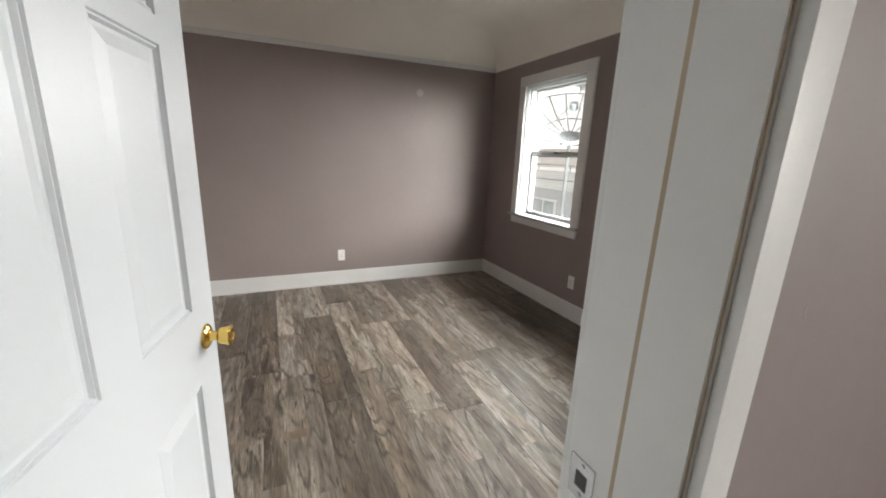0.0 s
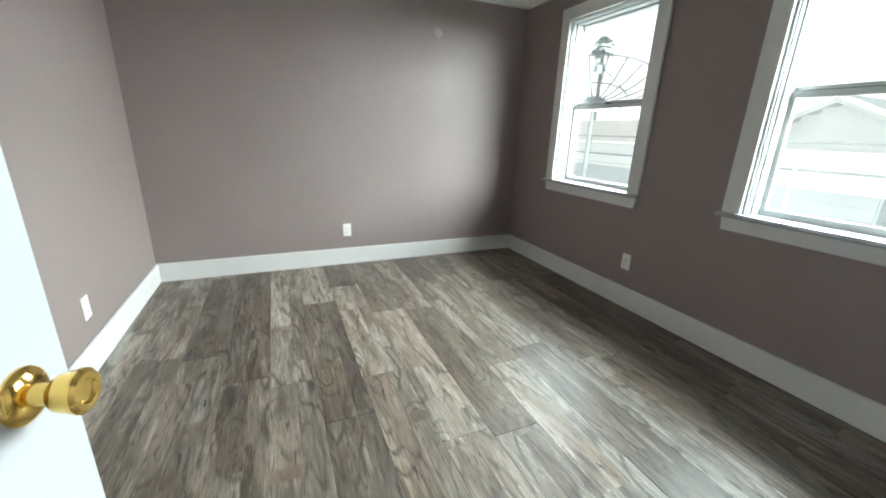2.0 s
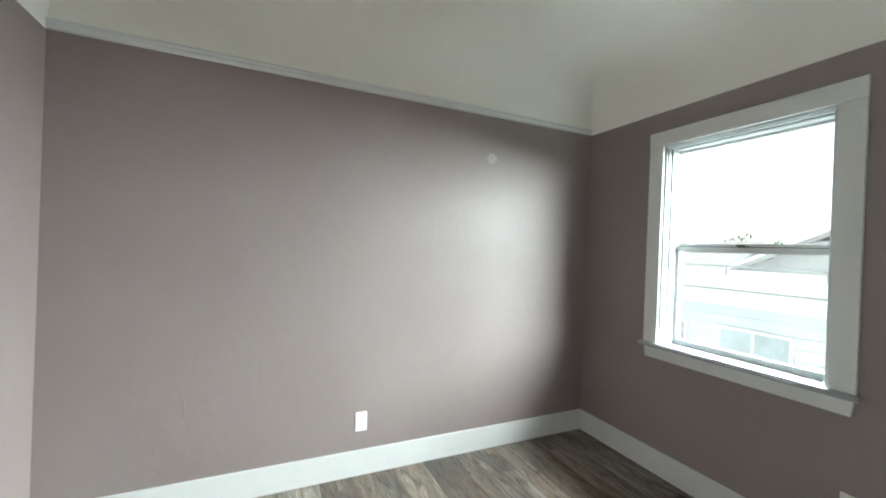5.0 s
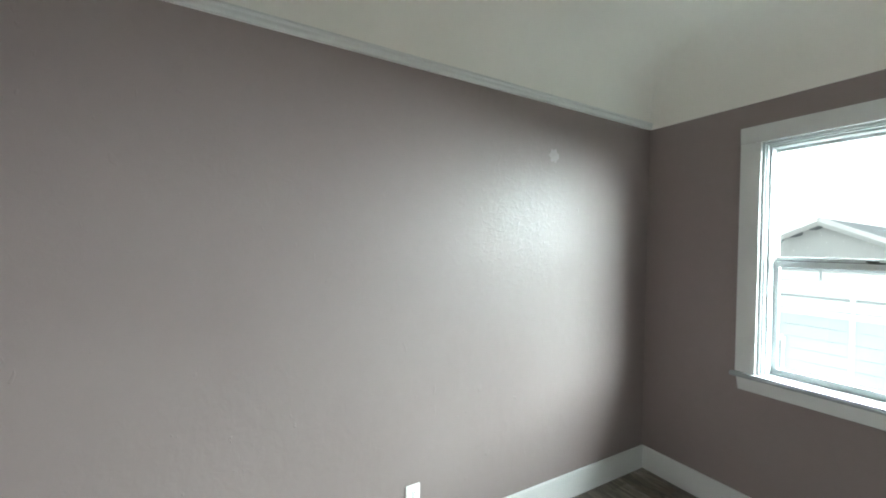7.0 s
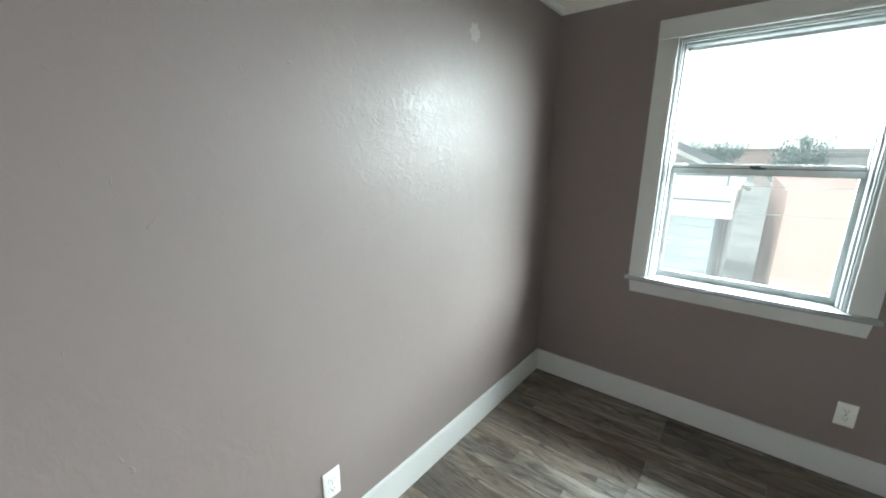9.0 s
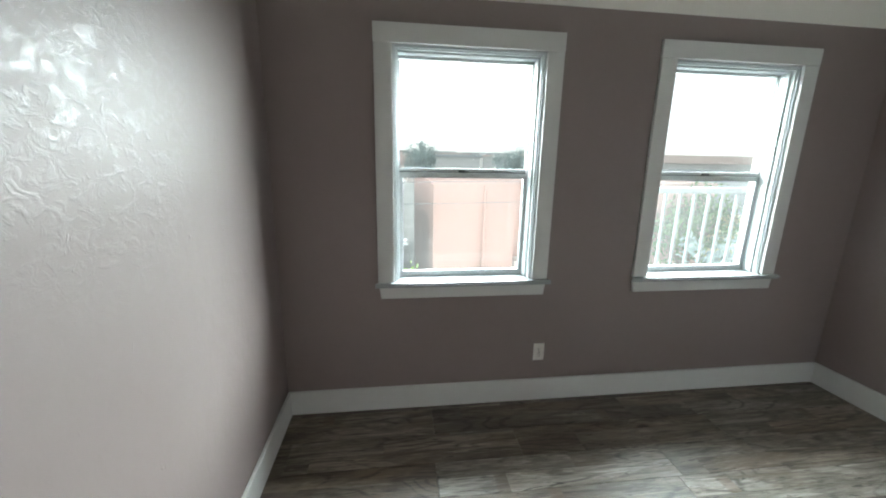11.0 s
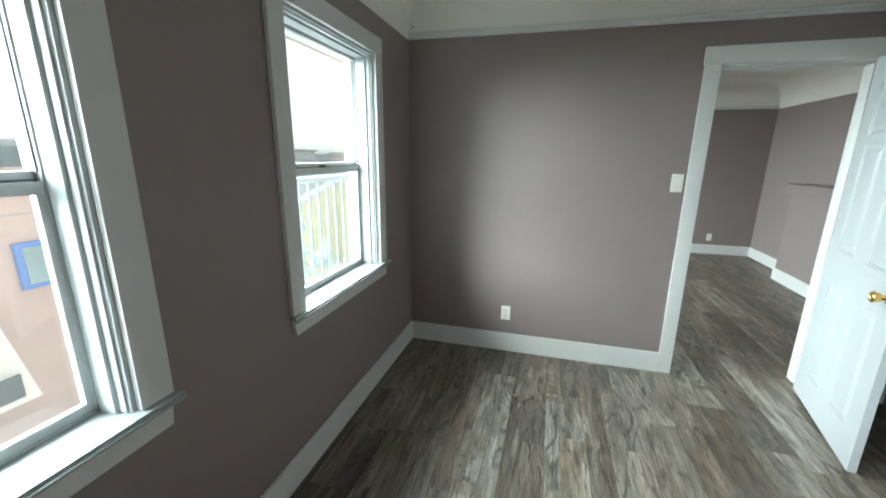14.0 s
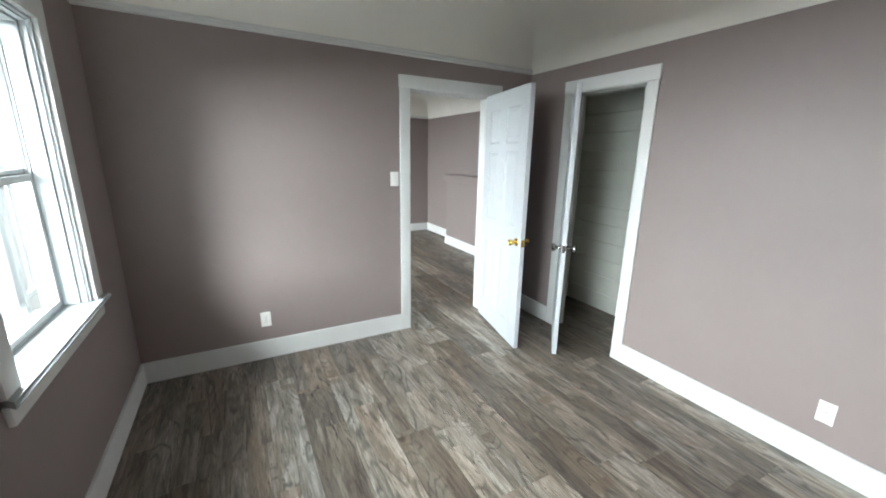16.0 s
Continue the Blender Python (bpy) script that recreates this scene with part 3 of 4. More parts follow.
# ---- windows ----
def window(name, y0, y1, label):
    w = thing(name, label, "window", kind="structure")

    def add(nm, x0, x1, a, b, z0, z1, material=TRIM, bevel=0.002, parent=w, lab=""):
        return box_part(nm, (x0, x1, a, b, z0, z1), material, parent, lab, bevel)
    c0, c1 = y0 - CW, y1 + CW
    add("casing", WX1 - 0.021, WX1, c0, y0, 0.822, WZ1, bevel=0.003)
    add("casing", WX1 - 0.021, WX1, y1, c1, 0.822, WZ1, bevel=0.003)
    add("head_casing", WX1 - 0.022, WX1, c0 - 0.002, c1 + 0.002, WZ1 + 0.001, WZ1 + CW, bevel=0.003)
    # stool with a rounded nose, apron with cut ends
    bm = bmesh.new()
    box(bm, WX1 - 0.052, WX1 + 0.100, c0 - 0.016, c1 + 0.016, 0.796, 0.821)
    nose = [e for e in bm.edges if all(v.co.x < WX1 - 0.05 for v in e.verts) and abs(e.verts[0].co.z - e.verts[1].co.z) < 1e-4]
    bmesh.ops.bevel(bm, geom=nose, offset=0.010, segments=4, affect="EDGES")
    for v in bm.verts:
        if v.co.x > WX1 + 0.001:
            v.co.y = min(max(v.co.y, y0 + 0.002), y1 - 0.002)
    part("stool", bm, DARKENEDT, w, "white stool, darkened in its colour", smooth=True)
    bm = bmesh.new()
    box(bm, WX1 - 0.019, WX1, c0 + 0.006, c1 - 0.006, 0.724, 0.795)
    for v in bm.verts:
        if v.co.z < 0.75:
            v.co.y += 0.010 if v.co.y < (y0 + y1) / 2 else -0.010
    soften(bm, 0.002)
    part("apron", bm, TRIM, w, smooth=True)
    # jamb liners and stepped stops
    xi, xo = WX1 - 0.001, EXT - 0.004
    for a, b in ((y0, y0 + 0.012), (y1 - 0.012, y1)):
        add("jamb_liner", xi, xo, a, b, 0.8, WZ1, STOPP)
    add("head_liner", xi, xo, y0 + 0.012, y1 - 0.012, WZ1 - 0.012, WZ1, STOPP)
    add("outer_sill", WX1 + 0.101, EXT + 0.05, y0 - 0.02, y1 + 0.02, 0.755, 0.80)
    for x0, x1, d in ((WX1 + 0.010, WX1 + 0.0355, 0.020), (WX1 + 0.036, WX1 + 0.0955, 0.030)):
        for a, b in ((y0 + 0.012, y0 + d), (y1 - d, y1 - 0.012)):
            add("stop", x0, x1, a, b, 0.822, WZ1 - 0.012, STOPP, 0.004)
        add("head_stop", x0, x1, y0 + d, y1 - d, WZ1 - d, WZ1 - 0.012, STOPP, 0.004)
    # cream trim round the opening outside the glass
    for a, b in ((y0 + 0.0125, y0 + 0.026), (y1 - 0.026, y1 - 0.0125)):
        add("outer_trim", WX1 + 0.139, EXT + 0.012, a, b, 0.801, WZ1 - 0.0125, CREAM)
    add("outer_trim", WX1 + 0.139, EXT + 0.012, y0 + 0.026, y1 - 0.026, WZ1 - 0.040, WZ1 - 0.0125, CREAM)
    # aluminium frame, fixed upper light, lower sash
    fx0, fx1, g0, g1 = WX1 + 0.096, WX1 + 0.137, y0 + 0.014, y1 - 0.014
    for a, b in ((g0, g0 + 0.020), (g1 - 0.020, g1)):
        add("track", fx0, fx1, a, b, 0.822, WZ1 - 0.014, ALU, 0.0015, lab="grey aluminium track")
    add("head_track", fx0, fx1, g0, g1, WZ1 - 0.044, WZ1 - 0.014, ALU, 0.0015)
    add("sill_track", fx0, fx1, g0, g1, 0.801, 0.828, ALU, 0.0015)
    for y in (g0 + 0.0215, g1 - 0.0215):
        add("gasket", fx0 + 0.010, fx0 + 0.030, y - 0.0015, y + 0.0015, 1.46, WZ1 - 0.045, ALUD, 0)
    lo = add("lower_sash", fx0 + 0.002, fx0 + 0.020, g0 + 0.020, g1 - 0.020, 1.408, 1.438, ALU, 0.002, lab="aluminium lower sash")
    for a, b in ((g0 + 0.020, g0 + 0.038), (g1 - 0.038, g1 - 0.020)):
        add("stile", fx0 + 0.002, fx0 + 0.020, a, b, 0.829, 1.408, ALU, 0.0015, lo)
    add("bottom_rail", fx0 + 0.002, fx0 + 0.020, g0 + 0.038, g1 - 0.038, 0.829, 0.856, ALU, 0.0015, lo)
    p = add("pane", fx0 + 0.009, fx0 + 0.013, g0 + 0.036, g1 - 0.036, 0.854, 1.410, FILMY if y0 < 2 else DUSTY, 0, lo, "dusty glass pane")
    p.visible_shadow = False
    up = add("meeting_rail", fx0 + 0.0235, fx0 + 0.040, g0 + 0.020, g1 - 0.020, 1.430, 1.462, ALU, 0.002, lab="aluminium meeting rail")
    add("gasket", fx0 + 0.0205, fx0 + 0.0232, g0 + 0.020, g1 - 0.020, 1.436, 1.444, ALUD, 0, up)
    p = add("pane", fx0 + 0.030, fx0 + 0.034, g0 + 0.018, g1 - 0.018, 1.458, WZ1 - 0.040, GLASS, 0, lab="clear glass pane")
    p.visible_shadow = False
    yc = (y0 + y1) / 2
    bm = bmesh.new()
    box(bm, fx0 + 0.004, fx0 + 0.022, yc - 0.030, yc + 0.030, 1.438, 1.447)
    box(bm, fx0 - 0.002, fx0 + 0.012, yc - 0.006, yc + 0.036, 1.447, 1.454)
    soften(bm, 0.002)
    part("latch", bm, RUBBER, lo, "dark sash latch", True)
    bm = bmesh.new()
    for z in (1.018, 1.046):
        box(bm, fx0 - 0.004, fx0 + 0.002, g1 - 0.062, g1 - 0.034, z - 0.002, z + 0.002)
    part("sash_clip", bm, ALU, lo)
    return w


window("window_1", *WINDOWS[0], "white wood-cased aluminium single-hung window with dusty lower pane")
window("window_2", *WINDOWS[1], "white wood-cased aluminium single-hung window in the middle of the wall")
# added out of view: lets light into the living room
for a, b in ADDED_WIN:
    window("window_3", a, b, "unseen white wood-cased window added to light the living room")


# ---- outlets and switch ----
def plate_base(name, label, category, m, group):
    t = thing(name, label, category, group, m=m)
    bm = bmesh.new()
    box(bm, -0.035, 0.035, -0.006, 0.0, -0.0575, 0.0575)
    soften(bm, 0.0025)
    part("cover_plate", bm, PLASTIC, t, smooth=True)
    return t


def outlet(m):
    t = plate_base("outlet", "white duplex wall outlet above the baseboard", "outlet", m, "wall outlets")
    for z in (-0.0195, 0.0195):
        bm = bmesh.new()
        bmesh.ops.create_cone(bm, cap_ends=True, segments=20, radius1=0.0172, radius2=0.0165, depth=0.003, matrix=Matrix.Translation((0, -0.0072, z)) @ pose(0, 0, 0, 90))
        for v in bm.verts:
            v.co.z = z + max(-0.014, min(0.014, v.co.z - z))
        r = part("receptacle", bm, PLASTIC, t)
        for x, h in ((-0.0064, 0.0045), (0.0064, 0.0036)):
            box_part("slot", (x - 0.0012, x + 0.0012, -0.0094, -0.0082, z + 0.003 - h, z + 0.003 + h), SLOT, r)
        bm = bmesh.new()
        rod(bm, (0, -0.0094, z - 0.0085), (0, -0.0082, z - 0.0085), 0.0024)
        part("ground_slot", bm, SLOT, r)
    bm = bmesh.new()
    rod(bm, (0, -0.0075, 0), (0, -0.0055, 0), 0.003)
    part("screw", bm, NICKEL, t)
    return t


first = outlet(pose(0.882, WY1, 0.318))
copy_thing(first, pose(WX1, 2.734, 0.335, 0, 0, -90))
copy_thing(first, pose(1.837, WY0, 0.316, 0, 0, 180))
copy_thing(first, pose(WX0, 3.097, 0.316, 0, 0, 90))
copy_thing(first, pose(-0.95, LY0, 0.27, 0, 0, 180))
sw = plate_base("light_switch", "white rocker light switch beside the door casing", "light switch", pose(0.787, WY0, 1.347, 0, 0, 180), "")
bm = bmesh.new()
box(bm, -0.0165, 0.0165, -0.0085, -0.0055, -0.033, 0.033)
for v in bm.verts:
    if v.co.y < -0.008 and v.co.z > 0:
        v.co.y += 0.002
soften(bm, 0.001)
part("rocker", bm, PLASTIC, sw, smooth=True)

# ---- small marks ----
bm = bmesh.new()
rod(bm, (2.583, WY0 + 0.001, 2.372), (2.583, WY0 + 0.022, 2.378), 0.0035, 8)
tagged(part("nail", bm, SLOT), "old dark nail in the white band above the rail", "nail")
bm = bmesh.new()
ring = [bm.verts.new((1.726 + r * math.cos(a), WY1 - 0.0008, 2.005 + r * math.sin(a))) for a, r in [(k * math.pi / 12, 0.036 + 0.007 * math.sin(k * 1.7)) for k in range(24)]]
bm.faces.new(ring)
for v in [e for e in bmesh.ops.extrude_face_region(bm, geom=list(bm.faces))["geom"] if isinstance(e, bmesh.types.BMVert)]:
    v.co.y += 0.0006
tagged(part("wall_patch", bm, PATCH), "pale spackle patch on the mauve wall", "wall patch", kind="structure")

# ---- living room fireplace, closet boards ----
fp = thing("fireplace_surround", "low mauve painted fireplace breast with mantel shelf", "fireplace")
box_part("breast", (LX0, -1.285, -2.2, -0.75, 0.0, 1.10), MAUVE, fp, bevel=0.004)
box_part("mantel_shelf", (LX0, -1.235, -2.26, -0.69, 1.10, 1.215), MAUVE, fp, "mauve painted thick mantel shelf", 0.006)
box_part("plinth_board", (-1.285, -1.269, -2.216, -0.734, 0.0005, 0.15), TRIM, fp, "white baseboard", 0.003)
box_part("plinth_board", (LX0 + 0.017, -1.286, -2.216, -2.2, 0.0005, 0.15), TRIM, fp, "white baseboard", 0.003)
board_h = 0.178
closet_boards = tagged(new("closet_board_wall"), "white painted horizontal boards on the closet back wall", "wall boards", kind="structure")
bm = bmesh.new()
box(bm, CBX - 0.018, CBX, CLY0, CLY1, 0.002, board_h - 0.002)
soften(bm, 0.003, 1)
board_mesh = finish(bm, "board", OLDP)
for k in range(13):
    ob = new("board", board_mesh)
    ob.parent = closet_boards
    ob.location = (random.uniform(-0.002, 0.0), 0, k * board_h)
    ob.rotation_euler = (random.uniform(-0.002, 0.002), 0, 0)

# ---- outdoors: ground, neighbours, railing, dish, trees ----
bm = bmesh.new()
bmesh.ops.create_grid(bm, x_segments=8, y_segments=8, size=900, matrix=Matrix.Translation((0, 0, GROUND)))
tagged(part("ground", bm, CONCRETE), "grey concrete and asphalt ground", "ground", kind="structure")
tagged(box_part("lower_storey", (CBX - 0.2, EXT, LY0 - 0.16, WY1 + 0.16, GROUND, -0.15), FASCIA), "white storey below the rooms", "wall", kind="structure")


def far_window(parent, x, y, z, w, h, frame_mat, slider=True):
    wnd = box_part("window", (x - 0.05, x + 0.02, y - w / 2, y + w / 2, z - h / 2, z + h / 2), frame_mat, parent)
    n = 2 if slider else 1
    for k in range(n):
        a = y - w / 2 + 0.05 + k * (w - 0.05) / n
        box_part("pane", (x - 0.06, x - 0.04, a, a + (w - 0.05) / n - 0.05, z - h / 2 + 0.05, z + h / 2 - 0.05), DARKGL, wnd)


# pink stucco block with a stepped face
pink = thing("pink_building", "pink stucco apartment block with a drainpipe", "building")
box_part("wall", (9.0, 17.0, 0.85, 2.75, GROUND, 0.98), PINK, pink)
box_part("wall", (9.45, 17.0, -4.6, 0.85, GROUND, 0.98), PINK, pink)
box_part("parapet_cap", (8.97, 17.0, 0.82, 2.80, 0.98, 1.04), PINK, pink)
box_part("parapet_cap", (9.42, 17.0, -4.6, 0.82, 0.98, 1.04), PINK, pink)
bm = bmesh.new()
rod(bm, (8.94, 1.62, GROUND), (8.94, 1.58, 0.98), 0.035)
part("drainpipe", bm, PINK, pink)
bw = box_part("window", (9.36, 9.46, -0.82, -0.22, -0.62, 0.12), BLUEF, pink, "blue framed window")
box_part("pane", (9.34, 9.38, -0.74, -0.30, -0.54, 0.04), DARKGL, bw)
bm = bmesh.new()
v = box(bm, 8.7, 9.45, 0.20, 0.84, -2.05, -0.80)
for q in v:
    if q.co.z > -1 and q.co.x < 9:
        q.co.x, q.co.z = 9.15, -0.85
    if q.co.z > -1:
        q.co.y = 0.52 + (q.co.y - 0.52) * 0.75
hood = part("vent_hood", bm, PALEPINK, pink, "whitewashed sloping hood")
box_part("opening", (8.68, 8.72, 0.38, 0.66, -1.95, -1.60), SLOT, hood)
for a, b in ((1.75, 2.35), (1.15, 1.45)):
    box_part("vent_box", (8.75, 9.0, a, b, -2.55, -2.05), FASCIA, pink)

# white flat-roofed house along the lane
flat = thing("flat_roof_house", "pale grey sided house with a white parapet", "house")
box_part("wall", (9.4, 13.2, 3.75, 15.0, GROUND, 0.42), SIDING, flat)
for k in range(15):
    box_part("siding_board", (9.375, 9.41, 3.74, 15.0, -2.9 + k * 0.22, -2.9 + k * 0.22 + 0.205), SIDING, flat)
for k in range(15):
    box_part("siding_board", (9.42, 13.2, 3.715, 3.745, -2.9 + k * 0.22, -2.9 + k * 0.22 + 0.205), SKYBLUE, flat)
box_part("parapet", (8.95, 13.4, 3.45, 15.2, 0.42, 0.98), FASCIA, flat)
box_part("parapet_cap", (8.9, 13.45, 3.40, 15.25, 0.98, 1.03), FASCIA, flat)
far_window(flat, 9.36, 6.4, -0.55, 1.3, 0.95, FASCIA)
far_window(flat, 9.36, 8.5, -0.35, 1.5, 0.5, FASCIA)
far_window(flat, 9.36, 11.5, -0.45, 1.3, 0.9, FASCIA)
bm = bmesh.new()
rod(bm, (8.85, 4.75, GROUND), (8.85, 4.75, 1.0), 0.035)
part("downpipe", bm, FASCIA, flat)
for z, x in ((0.74, 8.92), (1.22, 9.05)):
    bm = bmesh.new()
    rod(bm, (x, 3.5, z), (x, 15.1, z), 0.018, 6)
    part("conduit", bm, ROOFG, flat, "thin grey pipe along the parapet")
for k in range(8):
    bm = bmesh.new()
    rod(bm, (9.05, 3.6 + k * 1.6, 1.02), (9.05, 3.6 + k * 1.6, 1.24), 0.016, 6)
    part("stanchion", bm, ROOFG, flat)


def gable_house(name, label, x0, x1, y0, y1, eave, ridge, wall_mat, roof_mat, turned=False):
    """Ridge along x, gable end towards the lane; turned: x and y change places."""
    h = thing(name, label, "house")
    box_part("wall", (x0, x1, y0, y1, GROUND, eave), wall_mat, h)
    ym, o = (y0 + y1) / 2, 0.45
    for x in (x0, x1 - 0.2):
        bm = bmesh.new()
        tri = [[bm.verts.new((x + d, *p)) for p in ((y0, eave), (y1, eave), (ym, ridge - 0.1))] for d in (0, 0.2)]
        bm.faces.new(tri[0]), bm.faces.new(tri[1])
        for k in range(3):
            bm.faces.new((tri[0][k], tri[0][(k + 1) % 3], tri[1][(k + 1) % 3], tri[1][k]))
        part("gable", bm, wall_mat, h)
    for s, y in ((1, y0 - o), (-1, y1 + o)):
        bm = bmesh.new()
        drop = (ridge - eave) / (ym - y0) * o
        vs = [bm.verts.new(c) for c in ((x0 - o, y, eave - drop), (x1 + o, y, eave - drop), (x1 + o, ym, ridge), (x0 - o, ym, ridge))]
        f = bm.faces.new(vs)
        for v2 in bmesh.ops.extrude_face_region(bm, geom=[f])["geom"]:
            if isinstance(v2, bmesh.types.BMVert):
                v2.co.z += 0.14
        part("roof", bm, roof_mat, h)
        bm = bmesh.new()
        rod(bm, (x0 - o - 0.02, y, eave - drop + 0.04), (x0 - o - 0.02, ym, ridge + 0.04), 0.11, 4)
        part("barge_board", bm, FASCIA, h)
    for k in range(9):
        z = eave + 0.1 + k * 0.2
        half = (y1 - y0) / 2 * (ridge - 0.1 - z) / (ridge - 0.1 - eave) - 0.1
        if half > 0.1:
            box_part("siding_board", (x0 - 0.03, x0 + 0.01, ym - half, ym + half, z, z + 0.17), wall_mat, h)
    if turned:
        for ob in h.children:
            for v in ob.data.vertices:
                v.co = (v.co.y, v.co.x, v.co.z)
            ob.data.flip_normals()
    return h


gable_house("gable_house", "grey shingled gable house behind the lane", 14.6, 22, 3.7, 9.7, 0.9, 2.35, FASCIA, ROOFG)
gable_house("gable_house", "tan shingled house with a long low roof", 10.6, 24, 14.4, 20.4, 0.75, 1.95, FASCIA, ROOFT, True)
gable_house("yellow_house", "yellow sided house beyond the porch", 8.4, 17, -13.0, -5.7, 0.35, 1.15, YELLOW, ROOFG)

# metal railing of the porch beside the window
porch = thing("porch_railing", "grey painted metal porch railing with thin balusters", "railing")
box_part("top_rail", (3.57, 3.63, -2.6, 1.45, 1.26, 1.31), IRON, porch)
box_part("bottom_rail", (3.58, 3.62, -2.6, 1.45, 0.30, 0.34), IRON, porch)
bm = bmesh.new()
box(bm, 3.59, 3.61, -0.01, 0.01, 0.34, 1.26)
bal = finish(bm, "baluster", IRON)
for k in range(28):
    ob = new("baluster", bal)
    ob.parent = porch
    ob.location = (0, 1.40 - k * 0.14, 0)
for y in (1.45, -0.62, -2.6):
    box_part("post", (3.565, 3.635, y - 0.035, y + 0.035, -0.10, 1.33), IRON, porch)
deck = tagged(box_part("porch_deck", (EXT + 0.003, 3.72, -2.7, 0.05, -0.26, -0.10), DECKP), "worn grey porch deck", "porch", kind="structure")
box_part("porch_post", (3.53, 3.67, -0.40, -0.22, -0.10, 2.08), SIDING)
tagged(bpy.data.objects["porch_post"], "pale grey square porch post", "post", kind="structure")
for y in (-2.6, 0.0):
    tagged(box_part("porch_support", (3.5, 3.64, y - 0.07, y + 0.07, GROUND, -0.26), SIDING), "square support under the porch", "post", kind="structure")

# mesh satellite dish on a pole
dish = thing("satellite_dish", "large grey mesh satellite dish on a tall pole", "satellite dish", m=pose(8.0, 9.0, 2.02))
tilt = pose(0, 0, 0, 32, 0, -41)
R = 1.42


def bowl(r):
    return 0.62 * (r / R) ** 2


bm = bmesh.new()
for k in range(18):
    a = 2 * math.pi * k / 18
    pts = [tilt @ Vector((r * math.cos(a), r * math.sin(a), bowl(r))) for r in (0.12, 0.5, 0.95, R)]
    for p, q in zip(pts, pts[1:]):
        rod(bm, p, q, 0.019, 5)
part("rib", bm, MESHM, dish)
for r in (0.75, R):
    bm = bmesh.new()
    pts = [tilt @ Vector((r * math.cos(2 * math.pi * k / 44), r * math.sin(2 * math.pi * k / 44), bowl(r))) for k in range(44)]
    for p, q in zip(pts, pts[1:] + pts[:1]):
        rod(bm, p, q, 0.018, 5)
    part("hoop", bm, MESHM, dish)
bm = bmesh.new()
lathe(bm, [(0.05, bowl(0.05) - 0.02), (0.25, bowl(0.25) - 0.01), (0.3, bowl(0.3)), (0.3, bowl(0.3) + 0.006), (0.25, bowl(0.25)), (0.05, bowl(0.05))], tilt, 24)
part("reflector_centre", bm, MESHM, dish, "solid grey centre")
bm = bmesh.new()
rod(bm, (0, 0, GROUND - 2.02), (0, 0, -0.05), 0.05)
part("pole", bm, MESHM, dish)
bm = bmesh.new()
tip = tilt @ Vector((0, 0, 0.98))
for k in range(3):
    a = 2 * math.pi * k / 3
    rod(bm, tilt @ Vector((0.8 * math.cos(a), 0.8 * math.sin(a), bowl(0.8))), tip, 0.010, 5)
rod(bm, tip, tilt @ Vector((0, 0, 0.80)), 0.11, 12)
part("feed_arm", bm, MESHM, dish)
bm = bmesh.new()
hoops = [[bm.verts.new(tilt @ Vector((r * math.cos(2 * math.pi * k / 36), r * math.sin(2 * math.pi * k / 36), bowl(r) + 0.012))) for k in range(36)] for r in (0.3, 0.6, 0.9, 1.2, R - 0.02)]
for p, q in zip(hoops, hoops[1:]):
    for k in range(36):
        bm.faces.new((p[k], p[(k + 1) % 36], q[(k + 1) % 36], q[k]))
part("mesh_skin", bm, WIREMESH, dish, "fine grey wire mesh panels", True)


def crown_mesh(centre, spread, count, size, material, name, parent):
    """Many small leaf blades in uneven clumps."""
    verts, faces = [], []
    clumps = [(Vector((random.gauss(0, 0.42) * spread[0], random.gauss(0, 0.42) * spread[1], random.gauss(0, 0.38) * spread[2])), random.uniform(0.18, 0.42)) for _ in range(26)]
    for _ in range(count):
        c, r = random.choice(clumps)
        p = Vector(centre) + c + Vector((random.gauss(0, r), random.gauss(0, r), random.gauss(0, r))) * max(spread) * 0.5
        q = Euler((random.uniform(0, 6.3), random.uniform(0, 6.3), random.uniform(0, 6.3))).to_matrix()
        s, i = size * random.uniform(0.6, 1.4), len(verts)
        verts += [p + q @ Vector(o) * s for o in ((-0.5, 0, 0), (0, -0.22, 0.05), (0.55, 0, 0), (0, 0.22, 0.05))]
        faces.append((i, i + 1, i + 2, i + 3))
    me = bpy.data.meshes.new(name)
    me.from_pydata(verts, [], faces)
    me.materials.append(material)
    ob = new(name, me)
    ob.parent = parent
    return ob


def tree(x, y, height, spread, label, leaf=LEAF, count=2600, size=0.16):
    t = thing("tree", label, "tree", m=pose(x, y, GROUND))
    bm = bmesh.new()
    rod(bm, (0, 0, 0), (0.05, 0.02, height * 0.55), 0.16, 9, 0.09)
    for k in range(6):
        a = k * 1.05 + random.uniform(-0.3, 0.3)
        rod(bm, (0.04, 0.02, height * (0.40 + 0.03 * k)), (spread * 0.5 * math.cos(a), spread * 0.5 * math.sin(a), height * (0.68 + 0.04 * k)), 0.06, 6, 0.02)
    part("trunk", bm, BARK, t)
    crown_mesh((0, 0, height * 0.74), (spread, spread, height * 0.28), count, size, leaf, "crown", t)


